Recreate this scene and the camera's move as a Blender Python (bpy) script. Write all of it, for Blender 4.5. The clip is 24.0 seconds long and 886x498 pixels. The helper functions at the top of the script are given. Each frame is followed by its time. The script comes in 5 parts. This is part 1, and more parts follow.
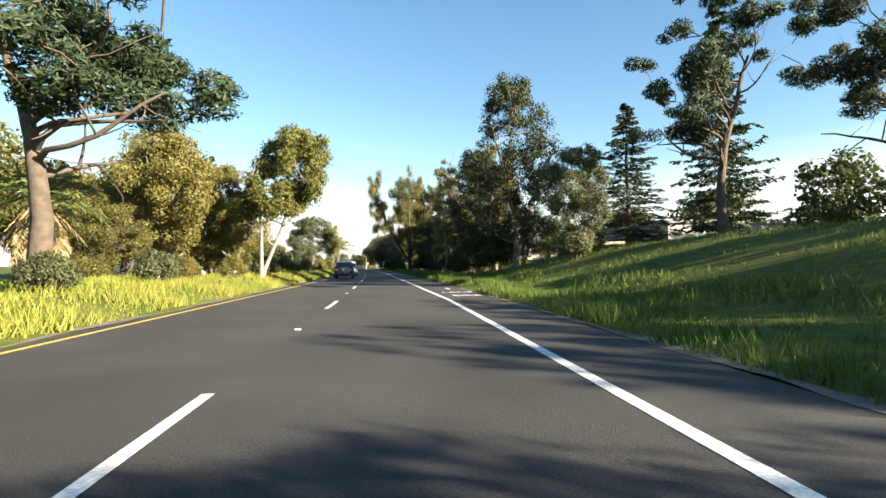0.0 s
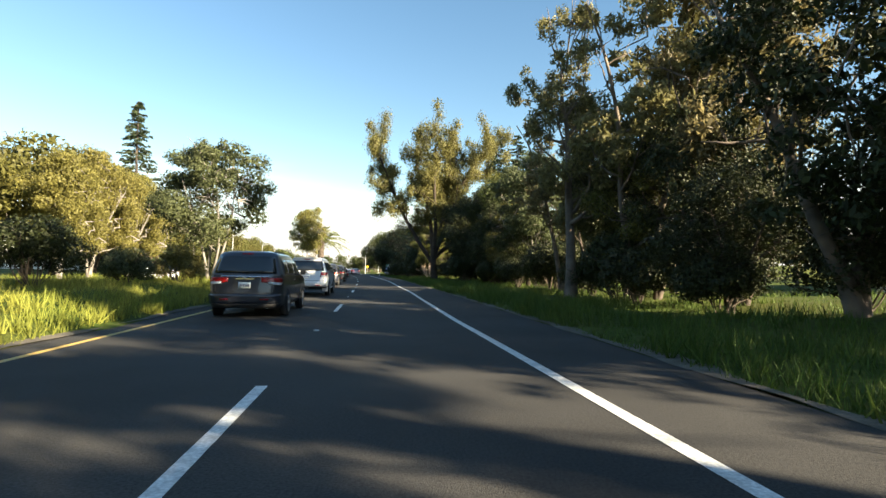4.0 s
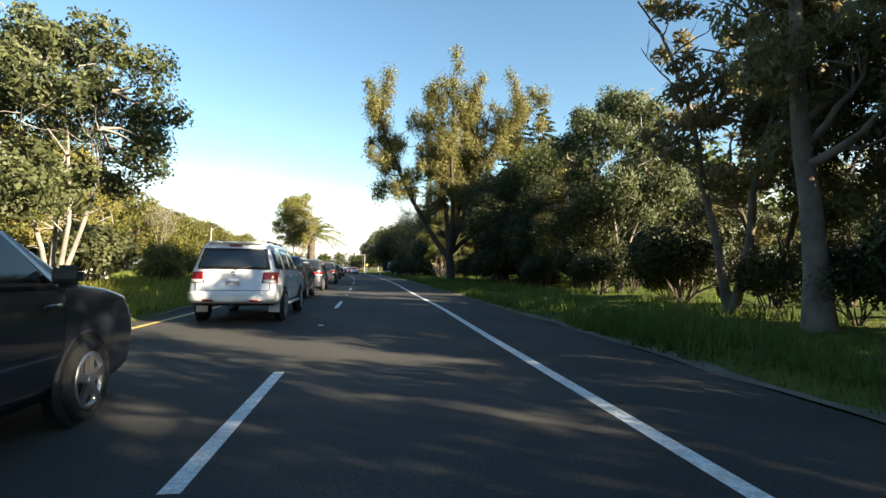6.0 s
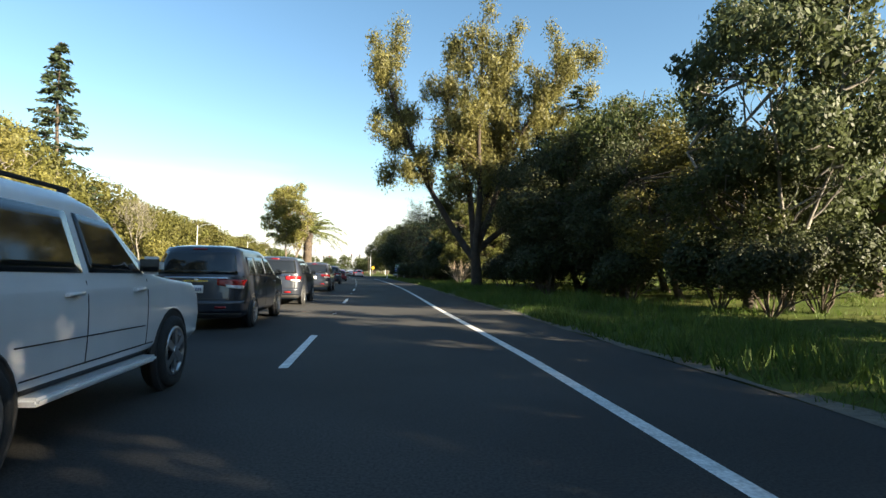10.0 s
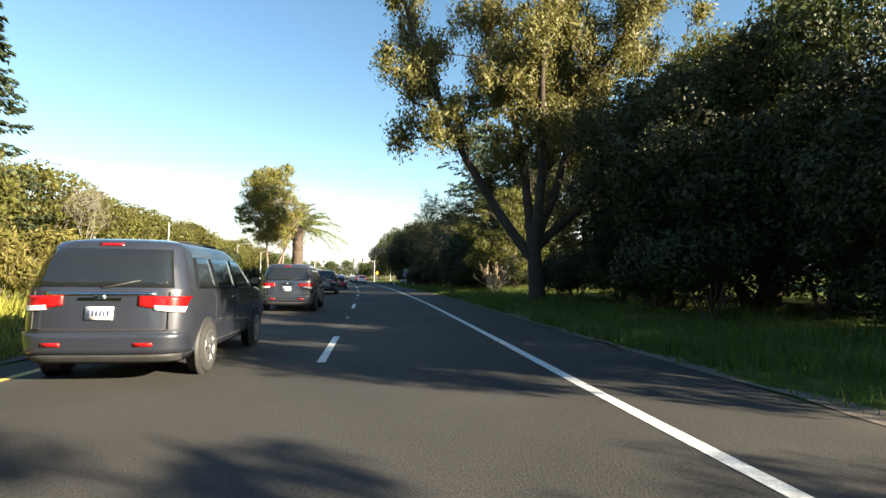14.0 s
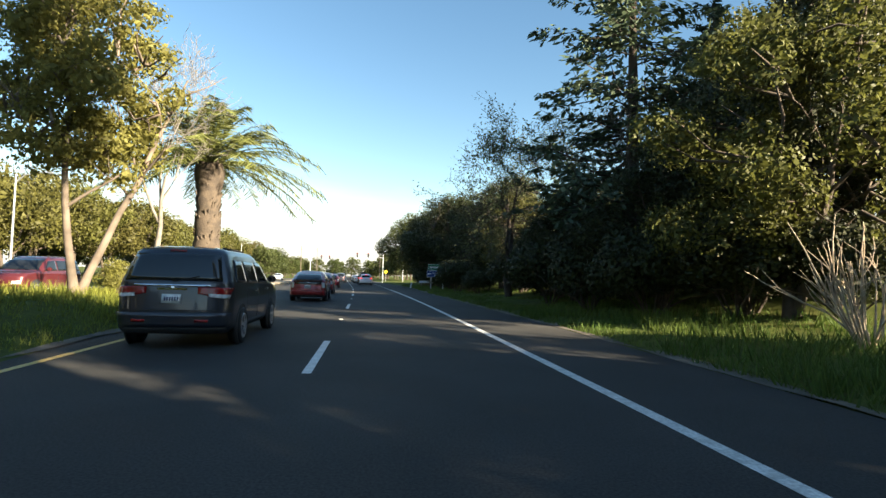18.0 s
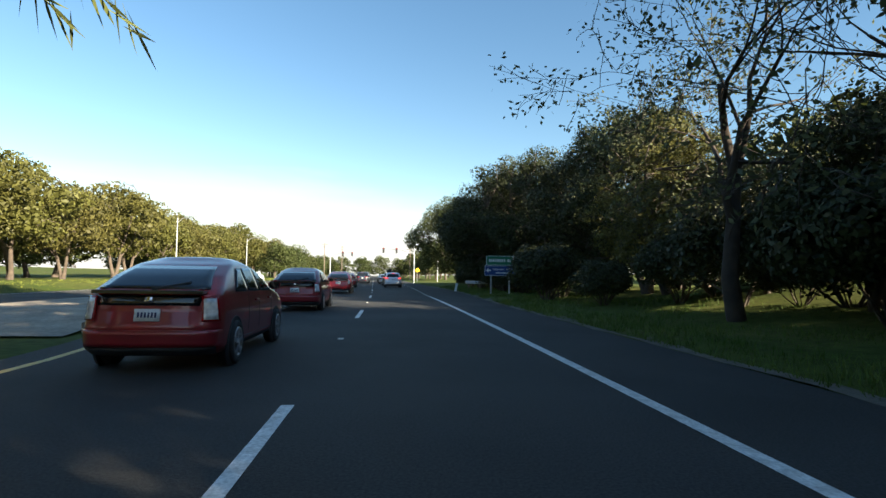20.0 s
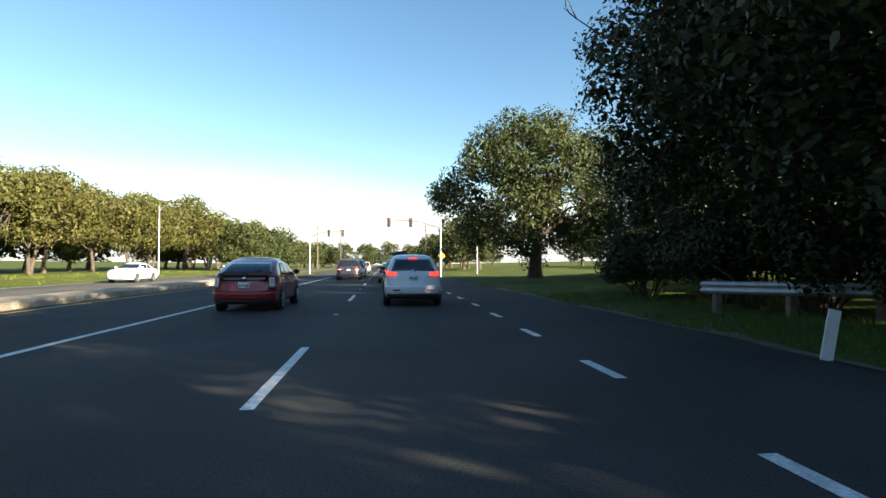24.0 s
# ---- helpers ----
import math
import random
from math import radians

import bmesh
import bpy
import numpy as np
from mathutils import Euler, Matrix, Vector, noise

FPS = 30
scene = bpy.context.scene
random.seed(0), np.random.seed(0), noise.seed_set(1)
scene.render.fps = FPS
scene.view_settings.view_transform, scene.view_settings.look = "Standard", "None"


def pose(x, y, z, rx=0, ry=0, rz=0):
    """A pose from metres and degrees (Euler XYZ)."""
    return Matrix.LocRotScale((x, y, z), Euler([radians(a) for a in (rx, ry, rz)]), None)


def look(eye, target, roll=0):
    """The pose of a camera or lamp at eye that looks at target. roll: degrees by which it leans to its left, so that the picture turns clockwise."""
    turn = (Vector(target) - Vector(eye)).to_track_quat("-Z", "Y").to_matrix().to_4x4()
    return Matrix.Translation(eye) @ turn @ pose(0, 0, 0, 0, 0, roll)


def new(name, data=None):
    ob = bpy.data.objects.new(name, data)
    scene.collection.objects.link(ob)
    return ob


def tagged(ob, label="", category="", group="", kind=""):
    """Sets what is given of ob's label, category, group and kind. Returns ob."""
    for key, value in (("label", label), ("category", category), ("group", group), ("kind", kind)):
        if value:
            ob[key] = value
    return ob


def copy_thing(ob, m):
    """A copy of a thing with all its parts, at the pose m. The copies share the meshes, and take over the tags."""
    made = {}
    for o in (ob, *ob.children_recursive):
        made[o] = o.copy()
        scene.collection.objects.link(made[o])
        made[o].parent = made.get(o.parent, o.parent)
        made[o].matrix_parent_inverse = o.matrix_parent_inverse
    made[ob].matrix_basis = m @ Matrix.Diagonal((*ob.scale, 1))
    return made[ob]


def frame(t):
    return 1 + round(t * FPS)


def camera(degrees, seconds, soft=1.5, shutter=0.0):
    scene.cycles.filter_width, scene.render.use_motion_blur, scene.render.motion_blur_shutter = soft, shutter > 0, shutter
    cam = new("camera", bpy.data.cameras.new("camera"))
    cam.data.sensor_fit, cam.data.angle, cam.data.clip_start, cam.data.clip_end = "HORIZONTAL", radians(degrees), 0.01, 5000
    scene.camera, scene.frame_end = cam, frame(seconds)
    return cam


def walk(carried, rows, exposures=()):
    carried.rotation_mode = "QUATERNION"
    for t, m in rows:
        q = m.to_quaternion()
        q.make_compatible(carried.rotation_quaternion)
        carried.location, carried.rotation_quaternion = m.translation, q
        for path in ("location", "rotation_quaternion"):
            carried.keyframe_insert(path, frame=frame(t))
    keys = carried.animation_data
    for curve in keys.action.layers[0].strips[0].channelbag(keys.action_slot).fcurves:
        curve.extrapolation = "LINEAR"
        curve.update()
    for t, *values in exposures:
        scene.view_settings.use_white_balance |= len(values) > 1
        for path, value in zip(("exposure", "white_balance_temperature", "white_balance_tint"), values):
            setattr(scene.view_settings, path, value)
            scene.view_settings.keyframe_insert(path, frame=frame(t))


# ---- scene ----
cam = camera(78.5, 24.0)
PATH = [
    (0, (7.105, -1.426, 1.261), (7.181, 0.572, 1.322), -0.6),
    (0.5, (6.814, 4.825, 1.355), (6.883, 6.822, 1.425), -0.5),
    (1, (6.5, 10.62, 1.368), (6.563, 12.617, 1.445), -0.5),
    (1.5, (5.88, 16.12, 1.362), (5.946, 18.117, 1.446), -0.2),
    (3.5, (3.775, 36.866, 1.362), (3.853, 38.863, 1.44), 1.0),
    (4, (3.462, 41.631, 1.312), (3.531, 43.628, 1.394), 0.9),
    (4.5, (2.934, 45.828, 1.29), (3.008, 47.825, 1.369), 0.5),
    (5, (2.506, 49.549, 1.285), (2.583, 51.545, 1.365), 0.3),
    (5.5, (2.361, 52.762, 1.325), (2.433, 54.759, 1.399), 0.6),
    (6, (2.146, 55.519, 1.3), (2.216, 57.516, 1.376), 0.8),
    (6.5, (1.872, 57.724, 1.307), (1.94, 59.722, 1.38), 0.5),
    (7, (1.715, 59.54, 1.279), (1.781, 61.538, 1.343), 0.7),
    (7.5, (1.592, 61.138, 1.28), (1.658, 63.135, 1.35), 0.9),
    (8, (1.507, 62.24, 1.265), (1.569, 64.238, 1.35), 0.8),
    (8.5, (1.404, 63.143, 1.249), (1.464, 65.14, 1.344), 0.9),
    (9, (1.367, 64.016, 1.283), (1.422, 66.013, 1.37), 0.7),
    (9.5, (1.265, 65.079, 1.297), (1.317, 67.077, 1.383), 0.8),
    (10, (1.215, 66.093, 1.274), (1.261, 68.091, 1.362), 0.9),
    (10.5, (1.121, 67.034, 1.303), (1.163, 69.032, 1.388), 0.7),
    (12.5, (0.245, 72.048, 1.285), (0.285, 74.045, 1.391), 0.5),
    (13, (-0.03, 73.949, 1.302), (0.014, 75.946, 1.407), 0.4),
    (13.5, (-0.253, 76.601, 1.361), (-0.216, 78.598, 1.473), 0.5),
    (14, (-0.483, 79.319, 1.332), (-0.448, 81.315, 1.438), 0.7),
    (14.5, (-0.745, 82.208, 1.29), (-0.711, 84.205, 1.396), 0.9),
    (15, (-1.019, 85.74, 1.276), (-0.989, 87.737, 1.38), 1.1),
    (15.5, (-1.324, 89.377, 1.328), (-1.299, 91.374, 1.431), 1.2),
    (16, (-1.806, 93.083, 1.316), (-1.781, 95.08, 1.422), 1.3),
    (16.5, (-2.173, 96.983, 1.335), (-2.155, 98.979, 1.446), 1.3),
    (17, (-2.748, 100.965, 1.332), (-2.728, 102.962, 1.437), 1.3),
    (17.5, (-3.322, 105.036, 1.329), (-3.302, 107.033, 1.437), 1.4),
    (19.5, (-5.733, 124.841, 1.295), (-5.816, 126.837, 1.397), 0.8),
    (20, (-6.386, 129.855, 1.285), (-6.487, 131.85, 1.386), 0.8),
    (20.5, (-7.088, 134.844, 1.289), (-7.205, 136.838, 1.388), 0.8),
    (21, (-7.854, 139.836, 1.286), (-7.979, 141.829, 1.394), 0.9),
    (21.5, (-8.611, 145.032, 1.299), (-8.739, 147.025, 1.407), 0.8),
    (22, (-9.369, 150.308, 1.294), (-9.5, 152.3, 1.398), 1.0),
    (22.5, (-10.114, 155.265, 1.369), (-10.25, 157.259, 1.46), 0.7),
    (23, (-10.978, 160.509, 1.281), (-11.114, 162.502, 1.377), 0.7),
    (23.5, (-11.705, 165.734, 1.334), (-11.85, 167.727, 1.421), -0.0),
    (24, (-12.479, 170.393, 1.309), (-12.614, 172.387, 1.367), -0.0),
]
EXPOSURES = [(0, 2.4, 7000, 8), (1.5, 2.37, 6850, 8), (3.5, 2.42, 7500, 7), (9, 2.38, 7250, 7), (17.5, 2.4, 7400, 7), (20, 2.2, 6950, 7), (24, 2.25, 6950, 7)]
walk(cam, [(t, look(eye, target, roll)) for t, eye, target, roll in PATH], EXPOSURES)

# ---- world, sun and light ----
SUN_AZ, SUN_EL = radians(121), radians(19.5)   # azimuth clockwise from +y
world = bpy.data.worlds.new("world")
scene.world = world
world.use_nodes = True
wn, wl = world.node_tree.nodes, world.node_tree.links
wn.clear()
w_out = wn.new("ShaderNodeOutputWorld")
w_bg = wn.new("ShaderNodeBackground")
w_sky = wn.new("ShaderNodeTexSky")
w_sky.sky_type, w_sky.sun_disc = "NISHITA", False
w_sky.sun_elevation, w_sky.sun_rotation = SUN_EL, SUN_AZ
w_sky.air_density, w_sky.dust_density, w_sky.ozone_density = 1.0, 0.2, 1.2
w_bg.inputs["Strength"].default_value = 0.05
# thin bright cloud low over the horizon and faint wisps higher up
w_tc = wn.new("ShaderNodeTexCoord")
w_sep = wn.new("ShaderNodeSeparateXYZ")
w_noise = wn.new("ShaderNodeTexNoise")
w_map = wn.new("ShaderNodeMapping")
w_map.inputs["Scale"].default_value = (1.4, 1.4, 7.0)
w_noise.inputs["Scale"].default_value, w_noise.inputs["Detail"].default_value = 1.6, 5.0
w_add = wn.new("ShaderNodeMath")
w_add.operation = "MULTIPLY_ADD"
w_add.inputs[1].default_value, w_add.inputs[2].default_value = 0.20, -0.10
w_sum = wn.new("ShaderNodeMath")
w_sum.operation = "ADD"
w_ramp = wn.new("ShaderNodeValToRGB")
w_ramp.color_ramp.elements[0].position, w_ramp.color_ramp.elements[0].color = 0.05, (0.92, 0.92, 0.92, 1)
w_ramp.color_ramp.elements[1].position, w_ramp.color_ramp.elements[1].color = 0.18, (0.0, 0.0, 0.0, 1)
w_mix = wn.new("ShaderNodeMixRGB")
w_mix.inputs[2].default_value = (4.9, 5.0, 5.15, 1)
wl.new(w_tc.outputs["Generated"], w_sep.inputs[0])
wl.new(w_tc.outputs["Generated"], w_map.inputs[0])
wl.new(w_map.outputs[0], w_noise.inputs["Vector"])
wl.new(w_noise.outputs["Fac"], w_add.inputs[0])
wl.new(w_add.outputs[0], w_sum.inputs[0])
wl.new(w_sep.outputs["Z"], w_sum.inputs[1])
wl.new(w_sum.outputs[0], w_ramp.inputs[0])
wl.new(w_ramp.outputs[0], w_mix.inputs[0])
w_hue = wn.new("ShaderNodeHueSaturation")
w_hue.inputs["Saturation"].default_value, w_hue.inputs["Value"].default_value = 1.22, 1.09
wl.new(w_sky.outputs[0], w_hue.inputs["Color"])
wl.new(w_hue.outputs[0], w_mix.inputs[1])
wl.new(w_mix.outputs[0], w_bg.inputs["Color"])
wl.new(w_bg.outputs[0], w_out.inputs[0])

sun = new("sun", bpy.data.lights.new("sun", "SUN"))
sun.data.energy, sun.data.angle, sun.data.color = 5.0, radians(0.55), (1.0, 0.90, 0.74)
sun_dir = Vector((math.sin(SUN_AZ) * math.cos(SUN_EL), math.cos(SUN_AZ) * math.cos(SUN_EL), math.sin(SUN_EL)))
sun.matrix_world = look(sun_dir * 100, (0, 0, 0))

# ---- materials ----


def material(name, color, rough=0.6, metal=0.0, vary=0.0, scale=5.0, bump=0.0, bump_scale=60.0, color2=None, island=0.0, coat=0.0, translucent=0.0, detail_scale=None, spec=0.5, speck=0.25):
    m = bpy.data.materials.new(name)
    m.use_nodes = True
    n, l = m.node_tree.nodes, m.node_tree.links
    b = n["Principled BSDF"]
    b.inputs["Base Color"].default_value = (*color, 1)
    b.inputs["Roughness"].default_value, b.inputs["Metallic"].default_value = rough, metal
    b.inputs["Specular IOR Level"].default_value = spec
    b.inputs["Coat Weight"].default_value = coat
    b.inputs["Coat Roughness"].default_value = 0.04
    tc = n.new("ShaderNodeTexCoord")
    out = None
    if vary or color2:
        a = n.new("ShaderNodeTexNoise")
        a.inputs["Scale"].default_value, a.inputs["Detail"].default_value = scale, 6.0
        l.new(tc.outputs["Object"], a.inputs["Vector"])
        r = n.new("ShaderNodeValToRGB")
        c2 = color2 or tuple(c * (1 - vary) for c in color)
        c1 = color if color2 else tuple(min(1, c * (1 + vary)) for c in color)
        r.color_ramp.elements[0].position, r.color_ramp.elements[0].color = 0.35, (*c2, 1)
        r.color_ramp.elements[1].position, r.color_ramp.elements[1].color = 0.65, (*c1, 1)
        l.new(a.outputs["Fac"], r.inputs[0])
        out = r.outputs[0]
        if detail_scale:
            d = n.new("ShaderNodeTexNoise")
            d.inputs["Scale"].default_value, d.inputs["Detail"].default_value = detail_scale, 3.0
            l.new(tc.outputs["Object"], d.inputs["Vector"])
            mr = n.new("ShaderNodeMapRange")
            mr.inputs[1].default_value, mr.inputs[2].default_value = 0.3, 0.7
            mr.inputs[3].default_value, mr.inputs[4].default_value = 1 - speck, 1 + speck
            l.new(d.outputs["Fac"], mr.inputs[0])
            mu = n.new("ShaderNodeVectorMath")
            mu.operation = "SCALE"
            l.new(out, mu.inputs[0])
            l.new(mr.outputs[0], mu.inputs["Scale"])
            out = mu.outputs[0]
    if island:
        g = n.new("ShaderNodeNewGeometry")
        o = n.new("ShaderNodeObjectInfo")
        h = n.new("ShaderNodeHueSaturation")
        mv = n.new("ShaderNodeMapRange")
        mv.inputs[3].default_value, mv.inputs[4].default_value = 1 - island, 1 + island
        mh = n.new("ShaderNodeMapRange")
        mh.inputs[3].default_value, mh.inputs[4].default_value = 0.485, 0.515
        l.new(g.outputs["Random Per Island"], mv.inputs[0])
        l.new(o.outputs["Random"], mh.inputs[0])
        l.new(mv.outputs[0], h.inputs["Value"])
        l.new(mh.outputs[0], h.inputs["Hue"])
        if out:
            l.new(out, h.inputs["Color"])
        else:
            h.inputs["Color"].default_value = (*color, 1)
        out = h.outputs[0]
    if out:
        l.new(out, b.inputs["Base Color"])
    if bump:
        t = n.new("ShaderNodeTexNoise")
        t.inputs["Scale"].default_value, t.inputs["Detail"].default_value = bump_scale, 4.0
        l.new(tc.outputs["Object"], t.inputs["Vector"])
        bp = n.new("ShaderNodeBump")
        bp.inputs["Strength"].default_value, bp.inputs["Distance"].default_value = bump, 0.02
        l.new(t.outputs["Fac"], bp.inputs["Height"])
        l.new(bp.outputs[0], b.inputs["Normal"])
    if translucent:
        tr = n.new("ShaderNodeBsdfTranslucent")
        mx = n.new("ShaderNodeMixShader")
        mx.inputs[0].default_value = translucent
        if out:
            l.new(out, tr.inputs["Color"])
        else:
            tr.inputs["Color"].default_value = (*color, 1)
        l.new(b.outputs[0], mx.inputs[1])
        l.new(tr.outputs[0], mx.inputs[2])
        l.new(mx.outputs[0], n["Material Output"].inputs["Surface"])
    return m


ASPHALT = material("asphalt", (0.040, 0.038, 0.0355), 0.86, vary=0.2, scale=0.35, bump=0.4, bump_scale=75, detail_scale=42, spec=0.3, speck=0.42)
ASPHALT_OLD = material("asphalt_shoulder", (0.075, 0.071, 0.064), 0.9, vary=0.22, scale=0.5, bump=0.6, bump_scale=60, detail_scale=30, spec=0.3)
PAINT_WHITE = material("road_paint_white", (0.72, 0.72, 0.70), 0.6, color2=(0.50, 0.50, 0.48), scale=6.0, detail_scale=30)
PAINT_YELLOW = material("road_paint_yellow", (0.66, 0.43, 0.10), 0.6, color2=(0.48, 0.32, 0.09), scale=6.0, detail_scale=30)
SOIL = material("ground_grass", (0.050, 0.075, 0.014), 0.95, color2=(0.090, 0.098, 0.024), scale=0.25, bump=0.8, bump_scale=8, detail_scale=4.0, spec=0.1)
GRASS = material("grass_blades", (0.110, 0.145, 0.030), 0.65, color2=(0.07, 0.115, 0.020), scale=0.35, island=0.35, translucent=0.35, spec=0.25)
GRASS_DRY = material("grass_blades_yellow", (0.28, 0.28, 0.06), 0.7, color2=(0.17, 0.21, 0.04), scale=0.3, island=0.3, translucent=0.35, spec=0.2)
CONCRETE = material("concrete_median", (0.34, 0.285, 0.215), 0.9, color2=(0.22, 0.18, 0.135), scale=1.1, bump=0.4, bump_scale=30, detail_scale=12)
BARK = material("bark_brown", (0.10, 0.075, 0.055), 0.95, color2=(0.055, 0.042, 0.033), scale=3.0, bump=0.9, bump_scale=14)
BARK_DEEP = material("bark_deep", (0.060, 0.044, 0.034), 0.95, color2=(0.035, 0.026, 0.020), scale=3.0, bump=0.9, bump_scale=14)
BARK_PALE = material("bark_pale", (0.20, 0.155, 0.12), 0.9, color2=(0.09, 0.07, 0.055), scale=1.6, bump=0.6, bump_scale=10)
BARK_GREY = material("bark_grey", (0.24, 0.215, 0.19), 0.92, color2=(0.13, 0.115, 0.10), scale=3.0, bump=0.6, bump_scale=14)
LEAF_OAK = material("leaf_oak", (0.052, 0.064, 0.018), 0.6, island=0.45, translucent=0.32, spec=0.3)
LEAF_OLIVE = material("leaf_olive", (0.115, 0.112, 0.030), 0.55, island=0.45, translucent=0.4, spec=0.3)
LEAF_YELLOW = material("leaf_yellow_green", (0.165, 0.152, 0.042), 0.55, island=0.4, translucent=0.42, spec=0.3)
LEAF_EUC = material("leaf_eucalyptus", (0.185, 0.162, 0.070), 0.5, island=0.5, translucent=0.5, spec=0.35)
LEAF_GOLD = material("leaf_golden", (0.148, 0.136, 0.044), 0.5, island=0.5, translucent=0.45, spec=0.3)
LEAF_ROW = material("leaf_row", (0.078, 0.074, 0.020), 0.55, island=0.4, translucent=0.2, spec=0.2)
LEAF_GREY = material("leaf_grey_green", (0.085, 0.096, 0.042), 0.55, island=0.45, translucent=0.4, spec=0.3)
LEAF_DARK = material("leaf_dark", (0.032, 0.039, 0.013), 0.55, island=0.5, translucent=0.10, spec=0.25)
LEAF_BRIGHT = material("leaf_light_green", (0.21, 0.205, 0.06), 0.55, island=0.4, translucent=0.5, spec=0.2)
NEEDLE = material("needles", (0.030, 0.045, 0.020), 0.6, island=0.45, translucent=0.12, spec=0.25)
NEEDLE_BLUE = material("needles_blue_green", (0.060, 0.086, 0.046), 0.6, island=0.4, translucent=0.14, spec=0.25)
FROND = material("palm_frond", (0.115, 0.135, 0.040), 0.5, island=0.35, translucent=0.2, spec=0.35)
FROND_DEAD = material("palm_frond_dead", (0.30, 0.215, 0.12), 0.8, island=0.35, translucent=0.15, spec=0.2)

# ---- road geometry ----
LINE = np.poly1d([-5.1889e-07, -0.00018986, -0.063832, 5.2213])
LINE_D = LINE.deriv()
S0, S1 = 4.0, 176.0


def line_x(s):
    """x of the lane line and its slope; straight beyond the curve's ends."""
    c = min(max(s, S0), S1)
    g = float(LINE_D(c))
    return float(LINE(c)) + g * (s - c), g


def R(s, off, z=0.0):
    """A place s along the road and off to the right of the lane line."""
    x, g = line_x(s)
    n = math.hypot(1, g)
    return Vector((x + off / n, s - off * g / n, z))


def heading(s):
    """Degrees by which the road has turned left at s."""
    return math.degrees(math.atan(-line_x(s)[1]))


def ramp(v, a, b):
    u = min(max((v - a) / (b - a), 0), 1)
    return u * u * (3 - 2 * u)


def rise(s):
    """Height of the bank on the outer side of the road."""
    return 2.7 * (1 - ramp(s, 38, 62)) + 0.5 * ramp(s, 38, 62) + 1.7 * ramp(s, 112, 128) * (1 - ramp(s, 146, 160))


def edge(s):
    """Outer edge of the shoulder."""
    return 6.0 - 0.3 * ramp(s, 30, 50) + 0.6 * ramp(s, 90, 125) + 1.3 * ramp(s, 150, 182)


def median(s):
    """Height of the grassy median's crown; it ends where the turning lane begins."""
    return 0.55 * (1 - ramp(s, 128, 142))


def height(s, off):
    e = edge(s)
    if off > e - 0.1:
        d = off - e
        return -0.05 + 0.16 * ramp(d, -0.1, 0.7) + rise(s) * ramp(d, 1.5, 15.0) + 0.05 * math.sin(s * 0.9 + off) + 0.02 * max(0, d - 25)
    if off < -4.2:
        if off > -12.3:
            return -0.05 + (median(s) + 0.1 * (1 - ramp(s, 128, 142))) * ramp(-off, 4.2, 6.8) * (1 - ramp(-off, 10.2, 12.3)) + 0.03 * math.sin(s * 0.8 + off)
        if off > -20.3:
            return -0.05
        return -0.05 + 0.35 * ramp(-off, 20.3, 24) + 0.012 * max(0, -off - 40)
    return -0.05


def mesh_object(name, verts, faces, mat, parent=None, smooth=True, label=""):
    me = bpy.data.meshes.new(name)
    me.from_pydata([tuple(v) for v in verts], [], faces)
    me.materials.append(mat)
    if smooth:
        me.polygons.foreach_set("use_smooth", [True] * len(me.polygons))
    ob = new(name, me)
    if parent:
        ob.parent = parent
    if label:
        ob["label"] = label
    return ob


def strip(name, s_list, offs, zf, mat, parent=None, smooth=True):
    verts, faces, k = [], [], len(offs)
    for s in s_list:
        for o in offs:
            oo = o(s) if callable(o) else o
            verts.append(R(s, oo, zf(s, oo)))
    for i in range(len(s_list) - 1):
        for j in range(k - 1):
            a = i * k + j
            faces.append((a, a + 1, a + k + 1, a + k))
    return mesh_object(name, verts, faces, mat, parent, smooth)


def frange(a, b, d):
    return [a + d * i for i in range(int(round((b - a) / d)) + 1)]


# the ground: one sheet out to the horizon
g_s = [-900, -500, -250, -120] + frange(-60, 300, 2.0) + [330, 370, 420, 500, 620, 800, 1100, 1600, 2400]
g_o = [-1500, -700, -350, -200, -130, -90, -70, -55, -45, -38, -32, -28, -25, -23, -21.5, -20.4, -20.1, -16.5, -12.6, -12.2, -11.4, -10.4, -9.4, -8.4, -7.4, -6.6, -5.8, -5.2, -4.7, -4.3, -4.0, 0, 4.5,
       lambda s: edge(s) - 0.15, lambda s: edge(s) + 0.1, lambda s: edge(s) + 0.5, lambda s: edge(s) + 1.1, lambda s: edge(s) + 2, 9.8, 11, 12.5, 14, 16, 18, 20, 23, 27, 32, 40, 55, 80, 130, 200, 350, 700, 1500]
ground = tagged(strip("ground", g_s, g_o, height, SOIL), "grassy ground and verges beside the road", "ground", kind="structure")

r_s = [-500, -200, -100] + frange(-60, 260, 2.0) + [300, 350, 420, 520, 700, 1000, 1500]


def left_edge(s):
    return -4.55 - 5.0 * ramp(s, 136, 163)


def road_z(s, off):
    return 0.0 if off < 5.5 else -0.012 * (off - 5.5)


